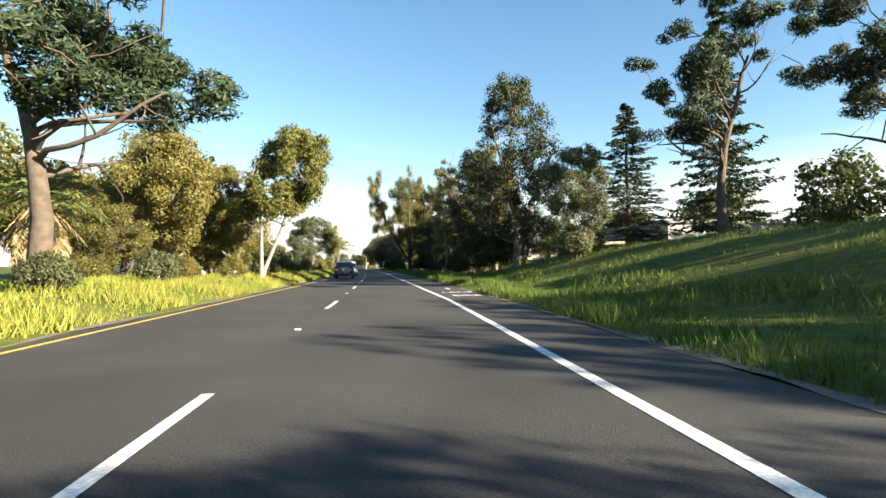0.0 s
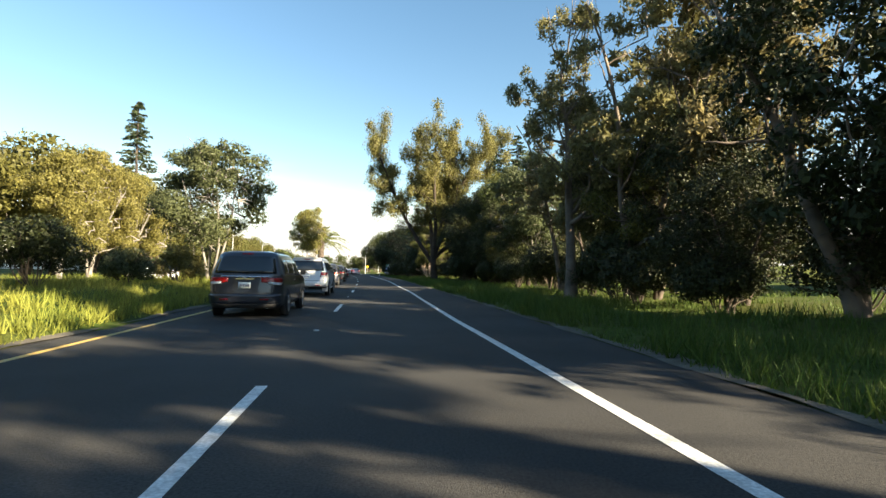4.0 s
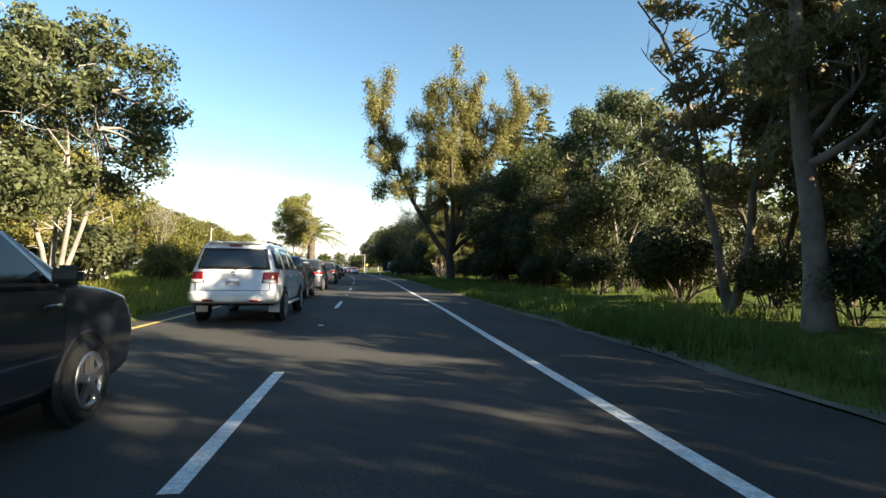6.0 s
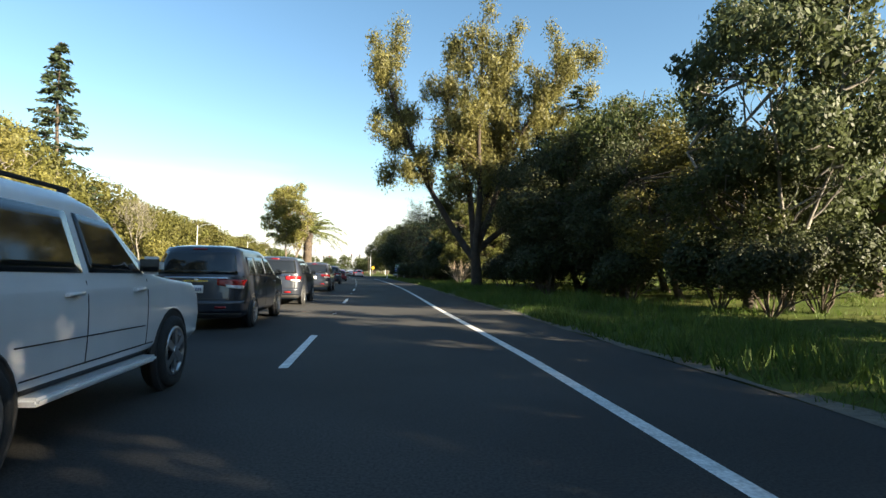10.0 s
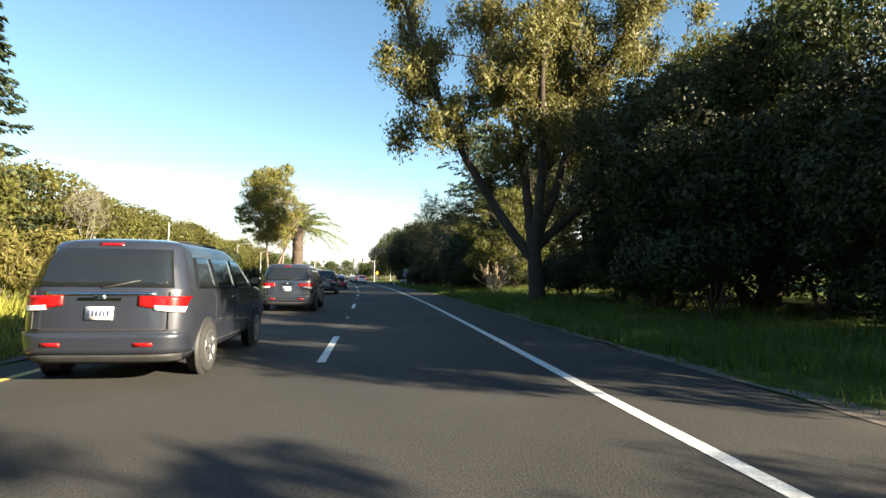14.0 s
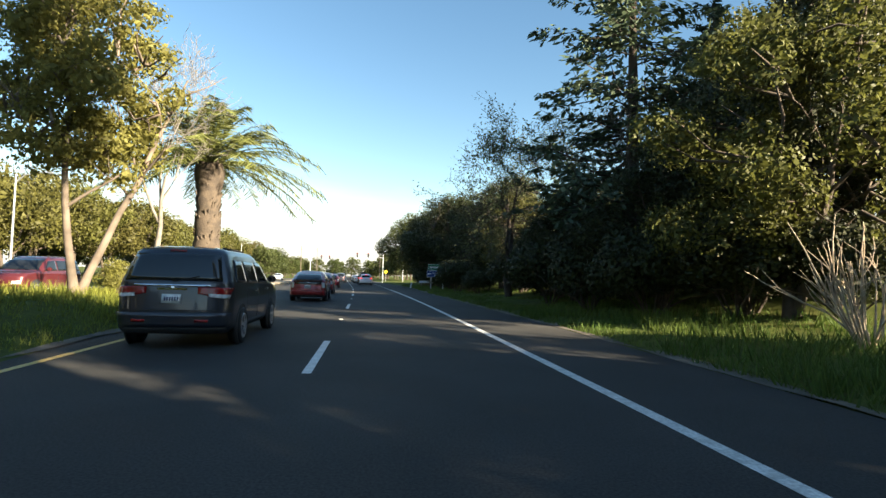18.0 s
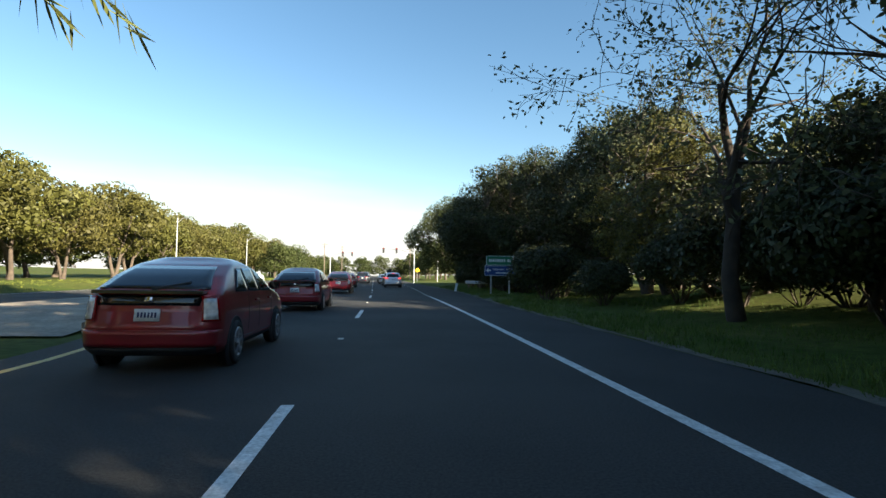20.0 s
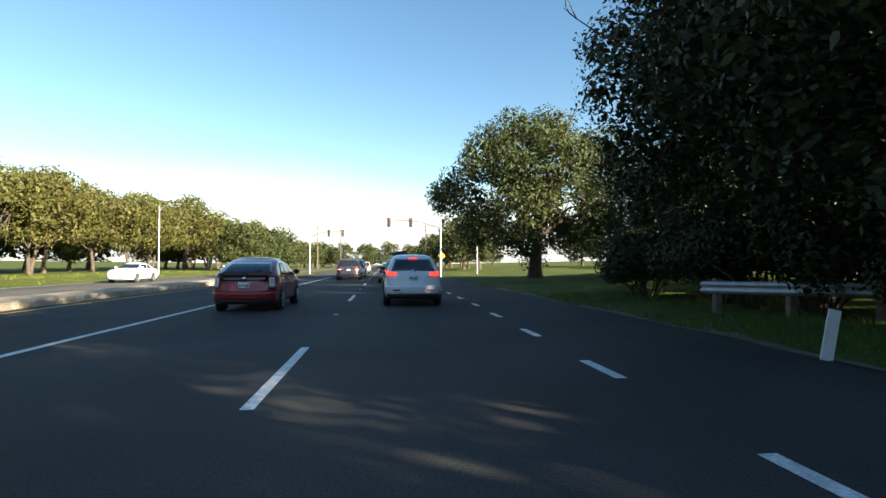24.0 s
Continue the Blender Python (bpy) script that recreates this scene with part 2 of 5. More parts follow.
road = tagged(strip("road", r_s, [lambda s: left_edge(s) - 0.02, -3.9, -1.8, 0, 1.8, 3.5, 5.0, lambda s: edge(s) - 0.12, lambda s: edge(s)], lambda s, o: -0.045 if o >= edge(s) else (-0.02 if o < left_edge(s) else road_z(s, o)), ASPHALT),
              "dark grey asphalt carriageway with two lanes and a bike lane", "road", kind="structure")
DIRT = material("verge_dirt", (0.15, 0.125, 0.095), 0.95, color2=(0.085, 0.075, 0.058), scale=2.0, bump=0.6, bump_scale=25, detail_scale=14)
strip("dirt_edge", frange(-20, 200, 1.0), [lambda s: edge(s) - 0.10 + 0.10 * math.sin(s * 1.9) * math.sin(s * 0.43), lambda s: edge(s) + 0.1, lambda s: edge(s) + 0.36 + 0.1 * math.sin(s * 1.3)], lambda s, o: height(s, o) - 0.03 if o > edge(s) + 0.2 else (0.012 if o > edge(s) else 0.008) - 0.012 * max(0.0, edge(s) - 5.5), DIRT, road)
strip("dirt_edge", frange(-20, 138, 1.0), [lambda s: left_edge(s) - 0.35 - 0.1 * math.sin(s * 1.3), lambda s: left_edge(s) - 0.05, lambda s: left_edge(s) + 0.08 + 0.08 * math.sin(s * 1.7)], lambda s, o: 0.008 + 0.05 * max(0.0, left_edge(s) - o), DIRT, road)
opposite_road = tagged(strip("opposite_road", r_s, [-20.3, -20.2, -16.4, -12.5, -12.4], lambda s, o: -0.045 if o in (-20.3, -12.4) else 0.0, ASPHALT_OLD),
                       "asphalt carriageway on the far side of the median", "road", kind="structure")


def paint(name, s_list, off, width, mat, parent=road, z=0.005):
    o = off if callable(off) else (lambda s: off)
    return strip(name, s_list, [lambda s: o(s) - width / 2, lambda s: o(s) + width / 2], lambda s, oo: z, mat, parent, False)


# broken lane line with a marker in the middle of each gap
DASH0 = 4.12
for i in range(-3, 25):
    f = DASH0 + 14.56 * i
    paint("lane_dash", [f - 3.66, f - 1.83, f], 0.0, 0.13, PAINT_WHITE)
    m = f + 5.5
    mk = bmesh.new()
    bmesh.ops.create_cube(mk, size=1, matrix=Matrix.Translation(R(m, 0, 0.012)) @ Matrix.Rotation(radians(heading(m)), 4, "Z") @ Matrix.Diagonal((0.11, 0.11, 0.02, 1)))
    me = bpy.data.meshes.new("lane_marker")
    mk.to_mesh(me)
    mk.free()
    me.materials.append(PAINT_WHITE)
    new("lane_marker", me).parent = road


def lane_edge(s):
    """Offset of the solid line between the lane and the bike lane."""
    return float(np.interp(s, [0, 18, 28, 43, 56, 66, 74, 85, 98, 108, 150], [4.02, 4.08, 3.85, 3.62, 3.38, 3.40, 3.50, 3.42, 3.56, 3.66, 3.7]))


def median_edge(s):
    """Offset of the yellow line."""
    return float(np.interp(s, [20, 50, 90, 137], [-4.02, -3.75, -3.75, -3.85])) - 5.0 * ramp(s, 136, 163)


paint("edge_line", frange(-60, 164, 2.0), lane_edge, 0.16, PAINT_WHITE)
for i in range(14):
    f = 165.3 + 3.6 * i
    paint("edge_dash", [f, f + 1.15], 3.68 + 0.09 * min(i, 6), 0.15, PAINT_WHITE)
paint("median_line", frange(-60, 250, 2.0), median_edge, 0.13, PAINT_YELLOW)
paint("turn_line", frange(166, 226, 2.0), lambda s: -3.66 - 0.55 * ramp(s, 166, 180), 0.16, PAINT_WHITE)
paint("far_edge_line", frange(-60, 250, 4.0), -19.6, 0.12, PAINT_WHITE, opposite_road)
paint("far_median_line", frange(-60, 250, 4.0), -12.9, 0.12, PAINT_YELLOW, opposite_road)

# ---- plants ----


class Build:
    """Collects tubes and leaves, and makes a mesh of them."""

    def __init__(self):
        self.v, self.f, self.n = [], [], 0

    def add(self, verts, faces):
        verts = np.asarray(verts, float)
        self.v.append(verts)
        self.f.append(np.asarray(faces, int) + self.n)
        self.n += len(verts)

    def tube(self, pts, radii, sides=6):
        pts = np.asarray(pts, float)
        d = np.gradient(pts, axis=0)
        d /= np.linalg.norm(d, axis=1)[:, None] + 1e-9
        ref = np.where(np.abs(d[:, 2:3]) > 0.9, [[1.0, 0, 0]], [[0, 0, 1.0]])
        a = np.cross(d, ref)
        a /= np.linalg.norm(a, axis=1)[:, None] + 1e-9
        b = np.cross(d, a)
        t = np.linspace(0, 2 * np.pi, sides, endpoint=False)
        ring = np.cos(t)[None, :, None] * a[:, None] + np.sin(t)[None, :, None] * b[:, None]
        v = pts[:, None] + ring * np.asarray(radii)[:, None, None]
        k = len(pts)
        i, j = np.meshgrid(np.arange(k - 1), np.arange(sides), indexing="ij")
        a0, a1 = i * sides + j, i * sides + (j + 1) % sides
        self.add(v.reshape(-1, 3), np.stack([a0, a1, a1 + sides, a0 + sides], -1).reshape(-1, 4))

    def leaves(self, centres, length, width, rng, hang=0.0, along=None, facing=None):
        """A folded rhombus at each centre. hang: 0 any way, 1 tips down."""
        n = len(centres)
        d = rng.normal(size=(n, 3)) if along is None else along + 0.45 * rng.normal(size=(n, 3))
        if facing is not None:
            facing = facing + 0.5 * rng.normal(size=(n, 3))
            d = np.cross(facing, rng.normal(size=(n, 3)))
            d /= np.linalg.norm(d, axis=1)[:, None] + 1e-9
        d[:, 2] -= hang * 2.2
        d /= np.linalg.norm(d, axis=1)[:, None] + 1e-9
        o = np.cross(d, rng.normal(size=(n, 3)) if facing is None else facing)
        o /= np.linalg.norm(o, axis=1)[:, None] + 1e-9
        l = (length * rng.uniform(0.65, 1.3, n))[:, None]
        w = (width * rng.uniform(0.65, 1.3, n))[:, None]
        c = np.asarray(centres)
        v = np.stack([c - d * l / 2, c + o * w / 2 + d * l * 0.05, c + d * l / 2, c - o * w / 2 + d * l * 0.05], 1)
        f = np.arange(4 * n).reshape(-1, 4)
        self.add(v.reshape(-1, 3), f)

    def mesh(self, name, mat, smooth=False):
        v, f = np.concatenate(self.v), np.concatenate(self.f)
        me = bpy.data.meshes.new(name)
        me.vertices.add(len(v))
        me.vertices.foreach_set("co", v.ravel())
        me.loops.add(4 * len(f))
        me.loops.foreach_set("vertex_index", f.ravel().astype(np.int32))
        me.polygons.add(len(f))
        me.polygons.foreach_set("loop_start", np.arange(0, 4 * len(f), 4, dtype=np.int32))
        if smooth:
            me.polygons.foreach_set("use_smooth", np.ones(len(f), bool))
        me.update(calc_edges=True)
        me.validate()
        me.materials.append(mat)
        return me


def limb(rng, start, direction, length, r0, bend=0.25, up=0.15, n=7):
    """A wandering path with its radii."""
    p, d = np.array(start, float), np.array(direction, float)
    d /= np.linalg.norm(d)
    pts = [p.copy()]
    for _ in range(n - 1):
        d = d + bend * rng.normal(size=3) * 0.5 + np.array([0, 0, up * 0.5])
        d /= np.linalg.norm(d)
        p = p + d * length / (n - 1)
        pts.append(p.copy())
    return np.array(pts), np.linspace(r0, r0 * 0.28, n)


def shell(rng, n, centre, radius, flat=0.8, hollow=0.45):
    """Points in a blob, denser to its outside."""
    d = rng.normal(size=(n, 3))
    d /= np.linalg.norm(d, axis=1)[:, None]
    r = rng.uniform(hollow, 1.0, n) ** 0.6
    return np.asarray(centre) + d * (r * radius)[:, None] * [1, 1, flat]


def foliage(green, rng, cs, rs, leaves, size, hang=0.0, squash=0.8, inner=0.28, ragged=0.25, fill=1.9):
    """Leaves on the outside of merged lumps, and larger ones filling their inside."""
    cs, rs = np.asarray(cs, float), np.asarray(rs, float)
    for share, depth, k in ((1.0, 0.0, 1.0), (inner, 0.26, fill)):
        want = int(leaves * share)
        pick = rng.choice(len(cs), int(want * 2.8), p=rs ** 2 / (rs ** 2).sum())
        d = rng.normal(size=(len(pick), 3))
        d /= np.linalg.norm(d, axis=1)[:, None]
        # uneven surface: bunches of leaves stand out, others lie deeper
        q = 1.0 - depth - ragged * rng.uniform(0, 1, len(pick)) + 0.10 * np.sin(7.0 * d[:, 0] + 3 * cs[pick, 1]) * np.cos(6.0 * d[:, 2] + 2 * cs[pick, 0])
        flat = np.array([1.0, 1.0, squash])
        p = cs[pick] + d * (q * rs[pick])[:, None] * flat
        keep = np.ones(len(p), bool)
        for c, r in zip(cs, rs):
            keep &= (((p - c) / flat) ** 2).sum(1) > ((0.93 - ragged - depth) * r) ** 2
        p, d = p[keep][:want], d[keep][:want]
        green.leaves(p, size[0] * k, size[1] * k, rng, hang * 0.5, None, d)


def thing(name, label, category, parts, group="", kind=""):
    root = tagged(new(name), label, category, group, kind)
    for part_name, me in parts:
        new(part_name, me).parent = root
    return root


def broad_tree(seed, h, spread, stem, r, bark, leaf, leaves=12000, size=(0.26, 0.13), hang=0.0, stems=1, clumps=42, clump_r=1.0, squash=0.8, open_=0.0, lean=(0, 0), low=0.15, dome=False, inner=0.28, ragged=0.25, twigs=True):
    """A broad-leaved tree: forked stems, limbs, and a crown of leaf clumps of many sizes."""
    rng = np.random.default_rng(seed)
    wood, green = Build(), Build()
    tips = []
    for k in range(stems):
        a = 2 * np.pi * (k + rng.uniform(0, 0.5)) / stems
        tilt = 0.06 if stems == 1 else 0.28
        d0 = np.array([math.cos(a) * tilt + lean[0], math.sin(a) * tilt + lean[1], 1.0])
        pts, rad = limb(rng, (0.12 * r * k, 0, -0.25), d0, h * 0.72, r / stems ** 0.5, 0.16, 0.1, 9)
        rad = r / stems ** 0.5 * np.linspace(1.15, 0.25, 9)
        rad[0] *= 1.35
        wood.tube(pts, rad, 9)
        tips.append(pts[-1])
        n_l = max(4, int(13 / stems))
        for i in range(n_l):
            u = stem + (0.97 - stem) * (i + rng.uniform(0, 0.8)) / n_l
            q = pts[0] + 0
            idx = u * 8
            i0 = min(int(idx), 7)
            q = pts[i0] + (pts[i0 + 1] - pts[i0]) * (idx - i0)
            az = rng.uniform(0, 2 * np.pi)
            ln = spread * rng.uniform(0.6, 1.0) * (1.05 - 0.35 * u)
            lp, lr = limb(rng, q, (math.cos(az), math.sin(az), rng.uniform(0.15, 0.8)), ln, max(0.03, rad[i0] * 0.5), 0.35, 0.16)
            wood.tube(lp, lr, 6)
            tips.append(lp[-1])
            for m in range(3 if twigs else 0):
                j = rng.integers(2, 6)
                bp, br = limb(rng, lp[j], rng.normal(size=3) + [0, 0, 0.5] + (lp[j] - q) * 0.3, ln * rng.uniform(0.3, 0.6), max(0.015, lr[j] * 0.6), 0.4, 0.2, 5)
                wood.tube(bp, br, 4)
                tips.append(bp[-1])
    tips = np.array(tips)
    top = h - clump_r * 0.6
    cs = [tips[rng.integers(len(tips))] + rng.normal(size=3) * clump_r * 0.35 for _ in range(clumps)]
    cs = np.array(cs)
    # half of the clumps fill the crown's whole outline
    z0 = h * max(low, 0.12)
    for i in range(0, clumps, 2):
        u = rng.uniform(0, 1)
        prof = math.sin(math.pi * (0.12 + 0.83 * u)) ** 0.6
        a, q = rng.uniform(0, 2 * np.pi), rng.uniform(0.35, 1.0) ** 0.5
        zz = z0 + (h - z0) * u
        c0 = np.array((lean[0] * zz + math.cos(a) * q * prof * spread * 0.9, lean[1] * zz + math.sin(a) * q * prof * spread * 0.9, zz))
        near = tips[np.argmin(((tips - c0) ** 2).sum(1) + 4.0 * np.maximum(0, tips[:, 2] - c0[2]) ** 2)]
        mid = (near + c0) / 2 + rng.normal(size=3) * 0.15
        wood.tube([near, mid, c0], [0.04, 0.03, 0.015], 4)
        cs[i] = near + (c0 - near) * min(1.0, 2.6 * clump_r / (np.linalg.norm(c0 - near) + 1e-6))
    if dome:
        # rounded crown: clumps all over a dome, each carried by a twig
        for i in range(clumps):
            u = (i + 0.5) / clumps
            prof = math.sqrt(max(0.0, 1 - ((u - 0.35) / 0.66) ** 2)) if u > 0.35 else 0.72 + 0.28 * u / 0.35
            a, q = i * 2.39996 + rng.uniform(-0.3, 0.3), rng.uniform(0.72, 1.08) if i % 5 else rng.uniform(0.1, 0.5)
            zz = z0 + clump_r * 0.5 + (h - z0 - clump_r * 1.3) * u
            e = max(0.3, spread - clump_r * 0.6) * prof * q
            cs[i] = (lean[0] * zz + math.cos(a) * e, lean[1] * zz + math.sin(a) * e, zz + rng.uniform(-0.3, 0.3))
            near = tips[np.argmin(((tips - cs[i]) ** 2).sum(1))]
            if twigs:
                wood.tube([near, (near + cs[i]) / 2 + rng.normal(size=3) * 0.15, cs[i]], [0.05, 0.035, 0.015], 4)
    cs[:, 2] = np.clip(cs[:, 2], h * low + 0.4, top)
    ext = np.hypot(cs[:, 0] - lean[0] * cs[:, 2], cs[:, 1] - lean[1] * cs[:, 2])
    f = np.minimum(1, spread / (ext + 1e-6))
    cs[:, 0] = lean[0] * cs[:, 2] + (cs[:, 0] - lean[0] * cs[:, 2]) * f
    cs[:, 1] = lean[1] * cs[:, 2] + (cs[:, 1] - lean[1] * cs[:, 2]) * f
    rs = clump_r * rng.uniform(0.55, 1.35, len(cs))
    lumps, lr = [], []
    for c, rr in zip(cs, rs):
        n_sub = max(3, int(4 * rr))
        lumps.append(shell(rng, n_sub, c, rr * 0.62, squash, 0.5))
        lr.append(rr * rng.uniform(0.42, 0.72, n_sub) * (1 - 0.35 * open_))
    foliage(green, rng, np.concatenate(lumps), np.concatenate(lr), leaves, size, hang, squash, inner * (1 - 0.6 * open_), ragged + 0.15 * open_)
    return wood.mesh("trunk", bark, True), green.mesh("crown", leaf)


def conifer(seed, h, spread, bark, leaf, whorls=26, per=7, droop=-0.18, clear=0.08, size=(0.42, 0.12), dens=26, r=0.22, rough_=0.25, taper=0.9, fan=0.1):
    """A conifer: straight stem, whorls of boughs clad with needle sprays."""
    rng = np.random.default_rng(seed)
    wood, green = Build(), Build()
    n = 8
    z = np.linspace(-0.3, h, n)
    wood.tube(np.stack([0.05 * np.sin(z), 0.05 * np.cos(z * 0.7), z], 1), np.linspace(r * 1.1, 0.03, n), 8)
    for k in range(whorls):
        u = clear + (1 - clear) * (k + 0.5) / whorls
        for m in range(per):
            if rng.uniform() < rough_ * 0.6:
                continue
            a = rng.uniform(0, 2 * np.pi)
            ln = spread * (1 - u) ** taper * rng.uniform(1 - rough_ * 1.6, 1.15) + 0.35
            zz = u * h + rng.uniform(-0.5, 0.5) * h / whorls
            t = np.linspace(0, 1, 6)
            p = np.stack([math.cos(a) * ln * t, math.sin(a) * ln * t, zz + ln * (droop * t + 0.16 * t * t)], 1)
            p[1:] += rng.normal(size=(5, 3)) * 0.06 * ln * 0.5
            wood.tube(p, np.linspace(max(0.02, r * 0.22 * (1 - u)), 0.008, 6), 4)
            q = int(dens * (0.5 + ln / spread))
            tt = rng.uniform(0.12, 1.0, q)
            i0 = np.minimum((tt * 5).astype(int), 4)
            c = p[i0] + (p[i0 + 1] - p[i0]) * (tt * 5 - i0)[:, None]
            side = np.stack([-math.sin(a) * np.ones(q), math.cos(a) * np.ones(q), np.zeros(q)], 1) * rng.choice([-1, 1], q)[:, None]
            w = (0.16 + fan) * ln * (1.15 - tt)[:, None] + 0.1
            c = c + side * w * rng.uniform(0, 1, q)[:, None] + np.array([0, 0, -0.06]) * rng.uniform(0, 2, q)[:, None]
            al = side + np.array([math.cos(a), math.sin(a), droop])
            green.leaves(c, size[0], size[1], rng, 0.12, al)
    return wood.mesh("trunk", bark, True), green.mesh("crown", leaf)


def bare_tree(seed, h, bark, spread=0.5, r=0.16, levels=5, upward=0.15, name="trunk", leaf=None):
    """Branches that fork again and again; with a leaf material, a few leaves along the last twigs."""
    rng = np.random.default_rng(seed)
    wood, green = Build(), Build()
    twigs = []

    def grow(p, d, ln, rad, lv):
        pts, rr = limb(rng, p, d, ln, rad, 0.3, upward, 6)
        wood.tube(pts, np.maximum(rr, 0.006), 7 if lv > 3 else 4)
        if lv <= 1:
            twigs.append(pts[2:])
        if lv <= 0:
            return
        for _ in range(4 if lv > 2 else 3):
            j = rng.integers(2, 6)
            nd = (pts[-1] - pts[0]) / ln + spread * rng.normal(size=3)
            grow(pts[j], nd, ln * rng.uniform(0.5, 0.75), rr[j] * 0.7, lv - 1)

    grow(np.array([0, 0, -0.2]), np.array([0.05, 0.02, 1.0]), h * 0.42, r, levels)
    if leaf:
        at = np.concatenate(twigs)
        at = np.concatenate((at, at))
        green.leaves(at + rng.normal(size=at.shape) * 0.13, 0.115, 0.058, rng, 0.3)
        return wood.mesh(name, bark, True), green.mesh("crown", leaf)
    return wood.mesh(name, bark, True)


def shrub(seed, h, w, leaf, leaves=2600, size=(0.2, 0.07), bark=BARK, upright=0.0):
    rng = np.random.default_rng(seed)
    wood, green = Build(), Build()
    for k in range(12):
        a = rng.uniform(0, 2 * np.pi)
        d = np.array([math.cos(a) * 0.6 * w / h, math.sin(a) * 0.6 * w / h, 1])
        pts, rr = limb(rng, (0.1 * math.cos(a), 0.1 * math.sin(a), -0.1), d, h * rng.uniform(0.6, 1.0), 0.035, 0.35, 0.1, 6)
        wood.tube(pts, rr, 5)
    cs, rs = [], []
    for _ in range(22):
        a, q = rng.uniform(0, 2 * np.pi), math.sqrt(rng.uniform(0, 1))
        c = (math.cos(a) * q * w * 0.42, math.sin(a) * q * w * 0.42, h * (0.25 + 0.55 * (1 - q * q * 0.8) * rng.uniform(0.6, 1.1)))
        rr = 0.26 * min(w, h) * rng.uniform(0.7, 1.3)
        cs.append(c)
        rs.append(rr)
    if upright:
        pos = np.concatenate([shell(rng, leaves // 22, c, r, 0.95, 0.2) for c, r in zip(cs, rs)])
        pos[:, 2] = np.maximum(pos[:, 2], 0.05)
        al = np.tile(np.array([0, 0, 1.0]), (len(pos), 1)) * upright + rng.normal(size=(len(pos), 3)) * (1 - upright)
        green.leaves(pos, size[0], size[1], rng, 0.0, al)
    foliage(green, rng, cs, rs, leaves // (3 if upright else 1), size, 0.0, 0.95)
    return wood.mesh("stems", bark, True), green.mesh("foliage", leaf)


def palm(seed, trunk_h, r, fronds=46, length=3.2, dead=0, lean=0.0):
    rng = np.random.default_rng(seed)
    wood, green, old = Build(), Build(), Build()
    n = 16
    z = np.linspace(-0.2, trunk_h, n)
    rad = r * (1 + 0.10 * np.sin(np.arange(n) * 2.4)) * np.linspace(1.2, 1.0, n)
    rad[-3:] *= 1.25
    wood.tube(np.stack([lean * z, 0 * z, z], 1), rad, 12)
    for k in range(int(trunk_h * 42)):      # stubs of old fronds
        zz, a = rng.uniform(0.3, trunk_h), rng.uniform(0, 2 * np.pi)
        b = np.array([lean * zz + math.cos(a) * r * 0.9, math.sin(a) * r * 0.9, zz])
        wood.tube([b, b + np.array([math.cos(a) * 0.12, math.sin(a) * 0.12, 0.22])], [0.06, 0.03], 4)
    head = np.array([lean * trunk_h, 0, trunk_h])
    for k in range(fronds + dead):
        gone = k >= fronds
        a = k * 2.39996 + rng.uniform(-0.2, 0.2)
        e = rng.uniform(-0.05, 1.45) if not gone else rng.uniform(-1.45, -0.75)
        ln = length * rng.uniform(0.8, 1.1)
        t = np.linspace(0, 1, 9)
        d = np.array([math.cos(a) * math.cos(e), math.sin(a) * math.cos(e), math.sin(e)])
        sag = -0.45 * ln * t ** 2.2 * (1 if not gone else 0.25)
        p = head + d * (ln * t)[:, None]
        p[:, 2] += sag
        b = old if gone else green
        b.tube(p, np.linspace(0.035, 0.008, 9), 3)
        q = 64
        tt = np.linspace(0.12, 1, q)
        i0 = np.minimum((tt * 8).astype(int), 7)
        c = p[i0] + (p[i0 + 1] - p[i0]) * (tt * 8 - i0)[:, None]
        tan = p[i0 + 1] - p[i0]
        tan /= np.linalg.norm(tan, axis=1)[:, None]
        side = np.cross(tan, [0, 0, 1.0])
        side /= np.linalg.norm(side, axis=1)[:, None] + 1e-6
        sgn = np.where(np.arange(q) % 2 == 0, 1.0, -1.0)[:, None]
        al = side * sgn * 0.9 + tan * 0.7 + np.array([0, 0, -0.35])
        ll = 0.55 * np.sin(np.pi * np.clip(tt * 0.9 + 0.1, 0, 1))[:, None] + 0.12
        b.leaves(c + al / np.linalg.norm(al, axis=1)[:, None] * ll * 0.5, 0.50 * length / 3.2, 0.045, rng, 0.1, al * 2.5)
    parts = [("trunk", wood.mesh("trunk", BARK_PALE if lean else BARK, True)), ("fronds", green.mesh("fronds", FROND))]
    if dead:
        parts.append(("dead_fronds", old.mesh("dead_fronds", FROND_DEAD)))
    return parts


def place(ob, s, off, rz=0.0, k=1.0, kz=None, label=""):
    """A copy of a plant at s along the road."""
    p = R(s, off, height(s, off))
    c = copy_thing(ob, Matrix.LocRotScale(p, Euler((0, 0, radians(rz))), (k, k, kz or k)))
    if label:
        c["label"] = label
    return c


def put(ob, s, off, rz=0.0, k=1.0, kz=None):
    """Moves a plant itself to its place."""
    ob.matrix_basis = Matrix.LocRotScale(R(s, off, height(s, off)), Euler((0, 0, radians(rz))), (k, k, kz or k))
    return ob

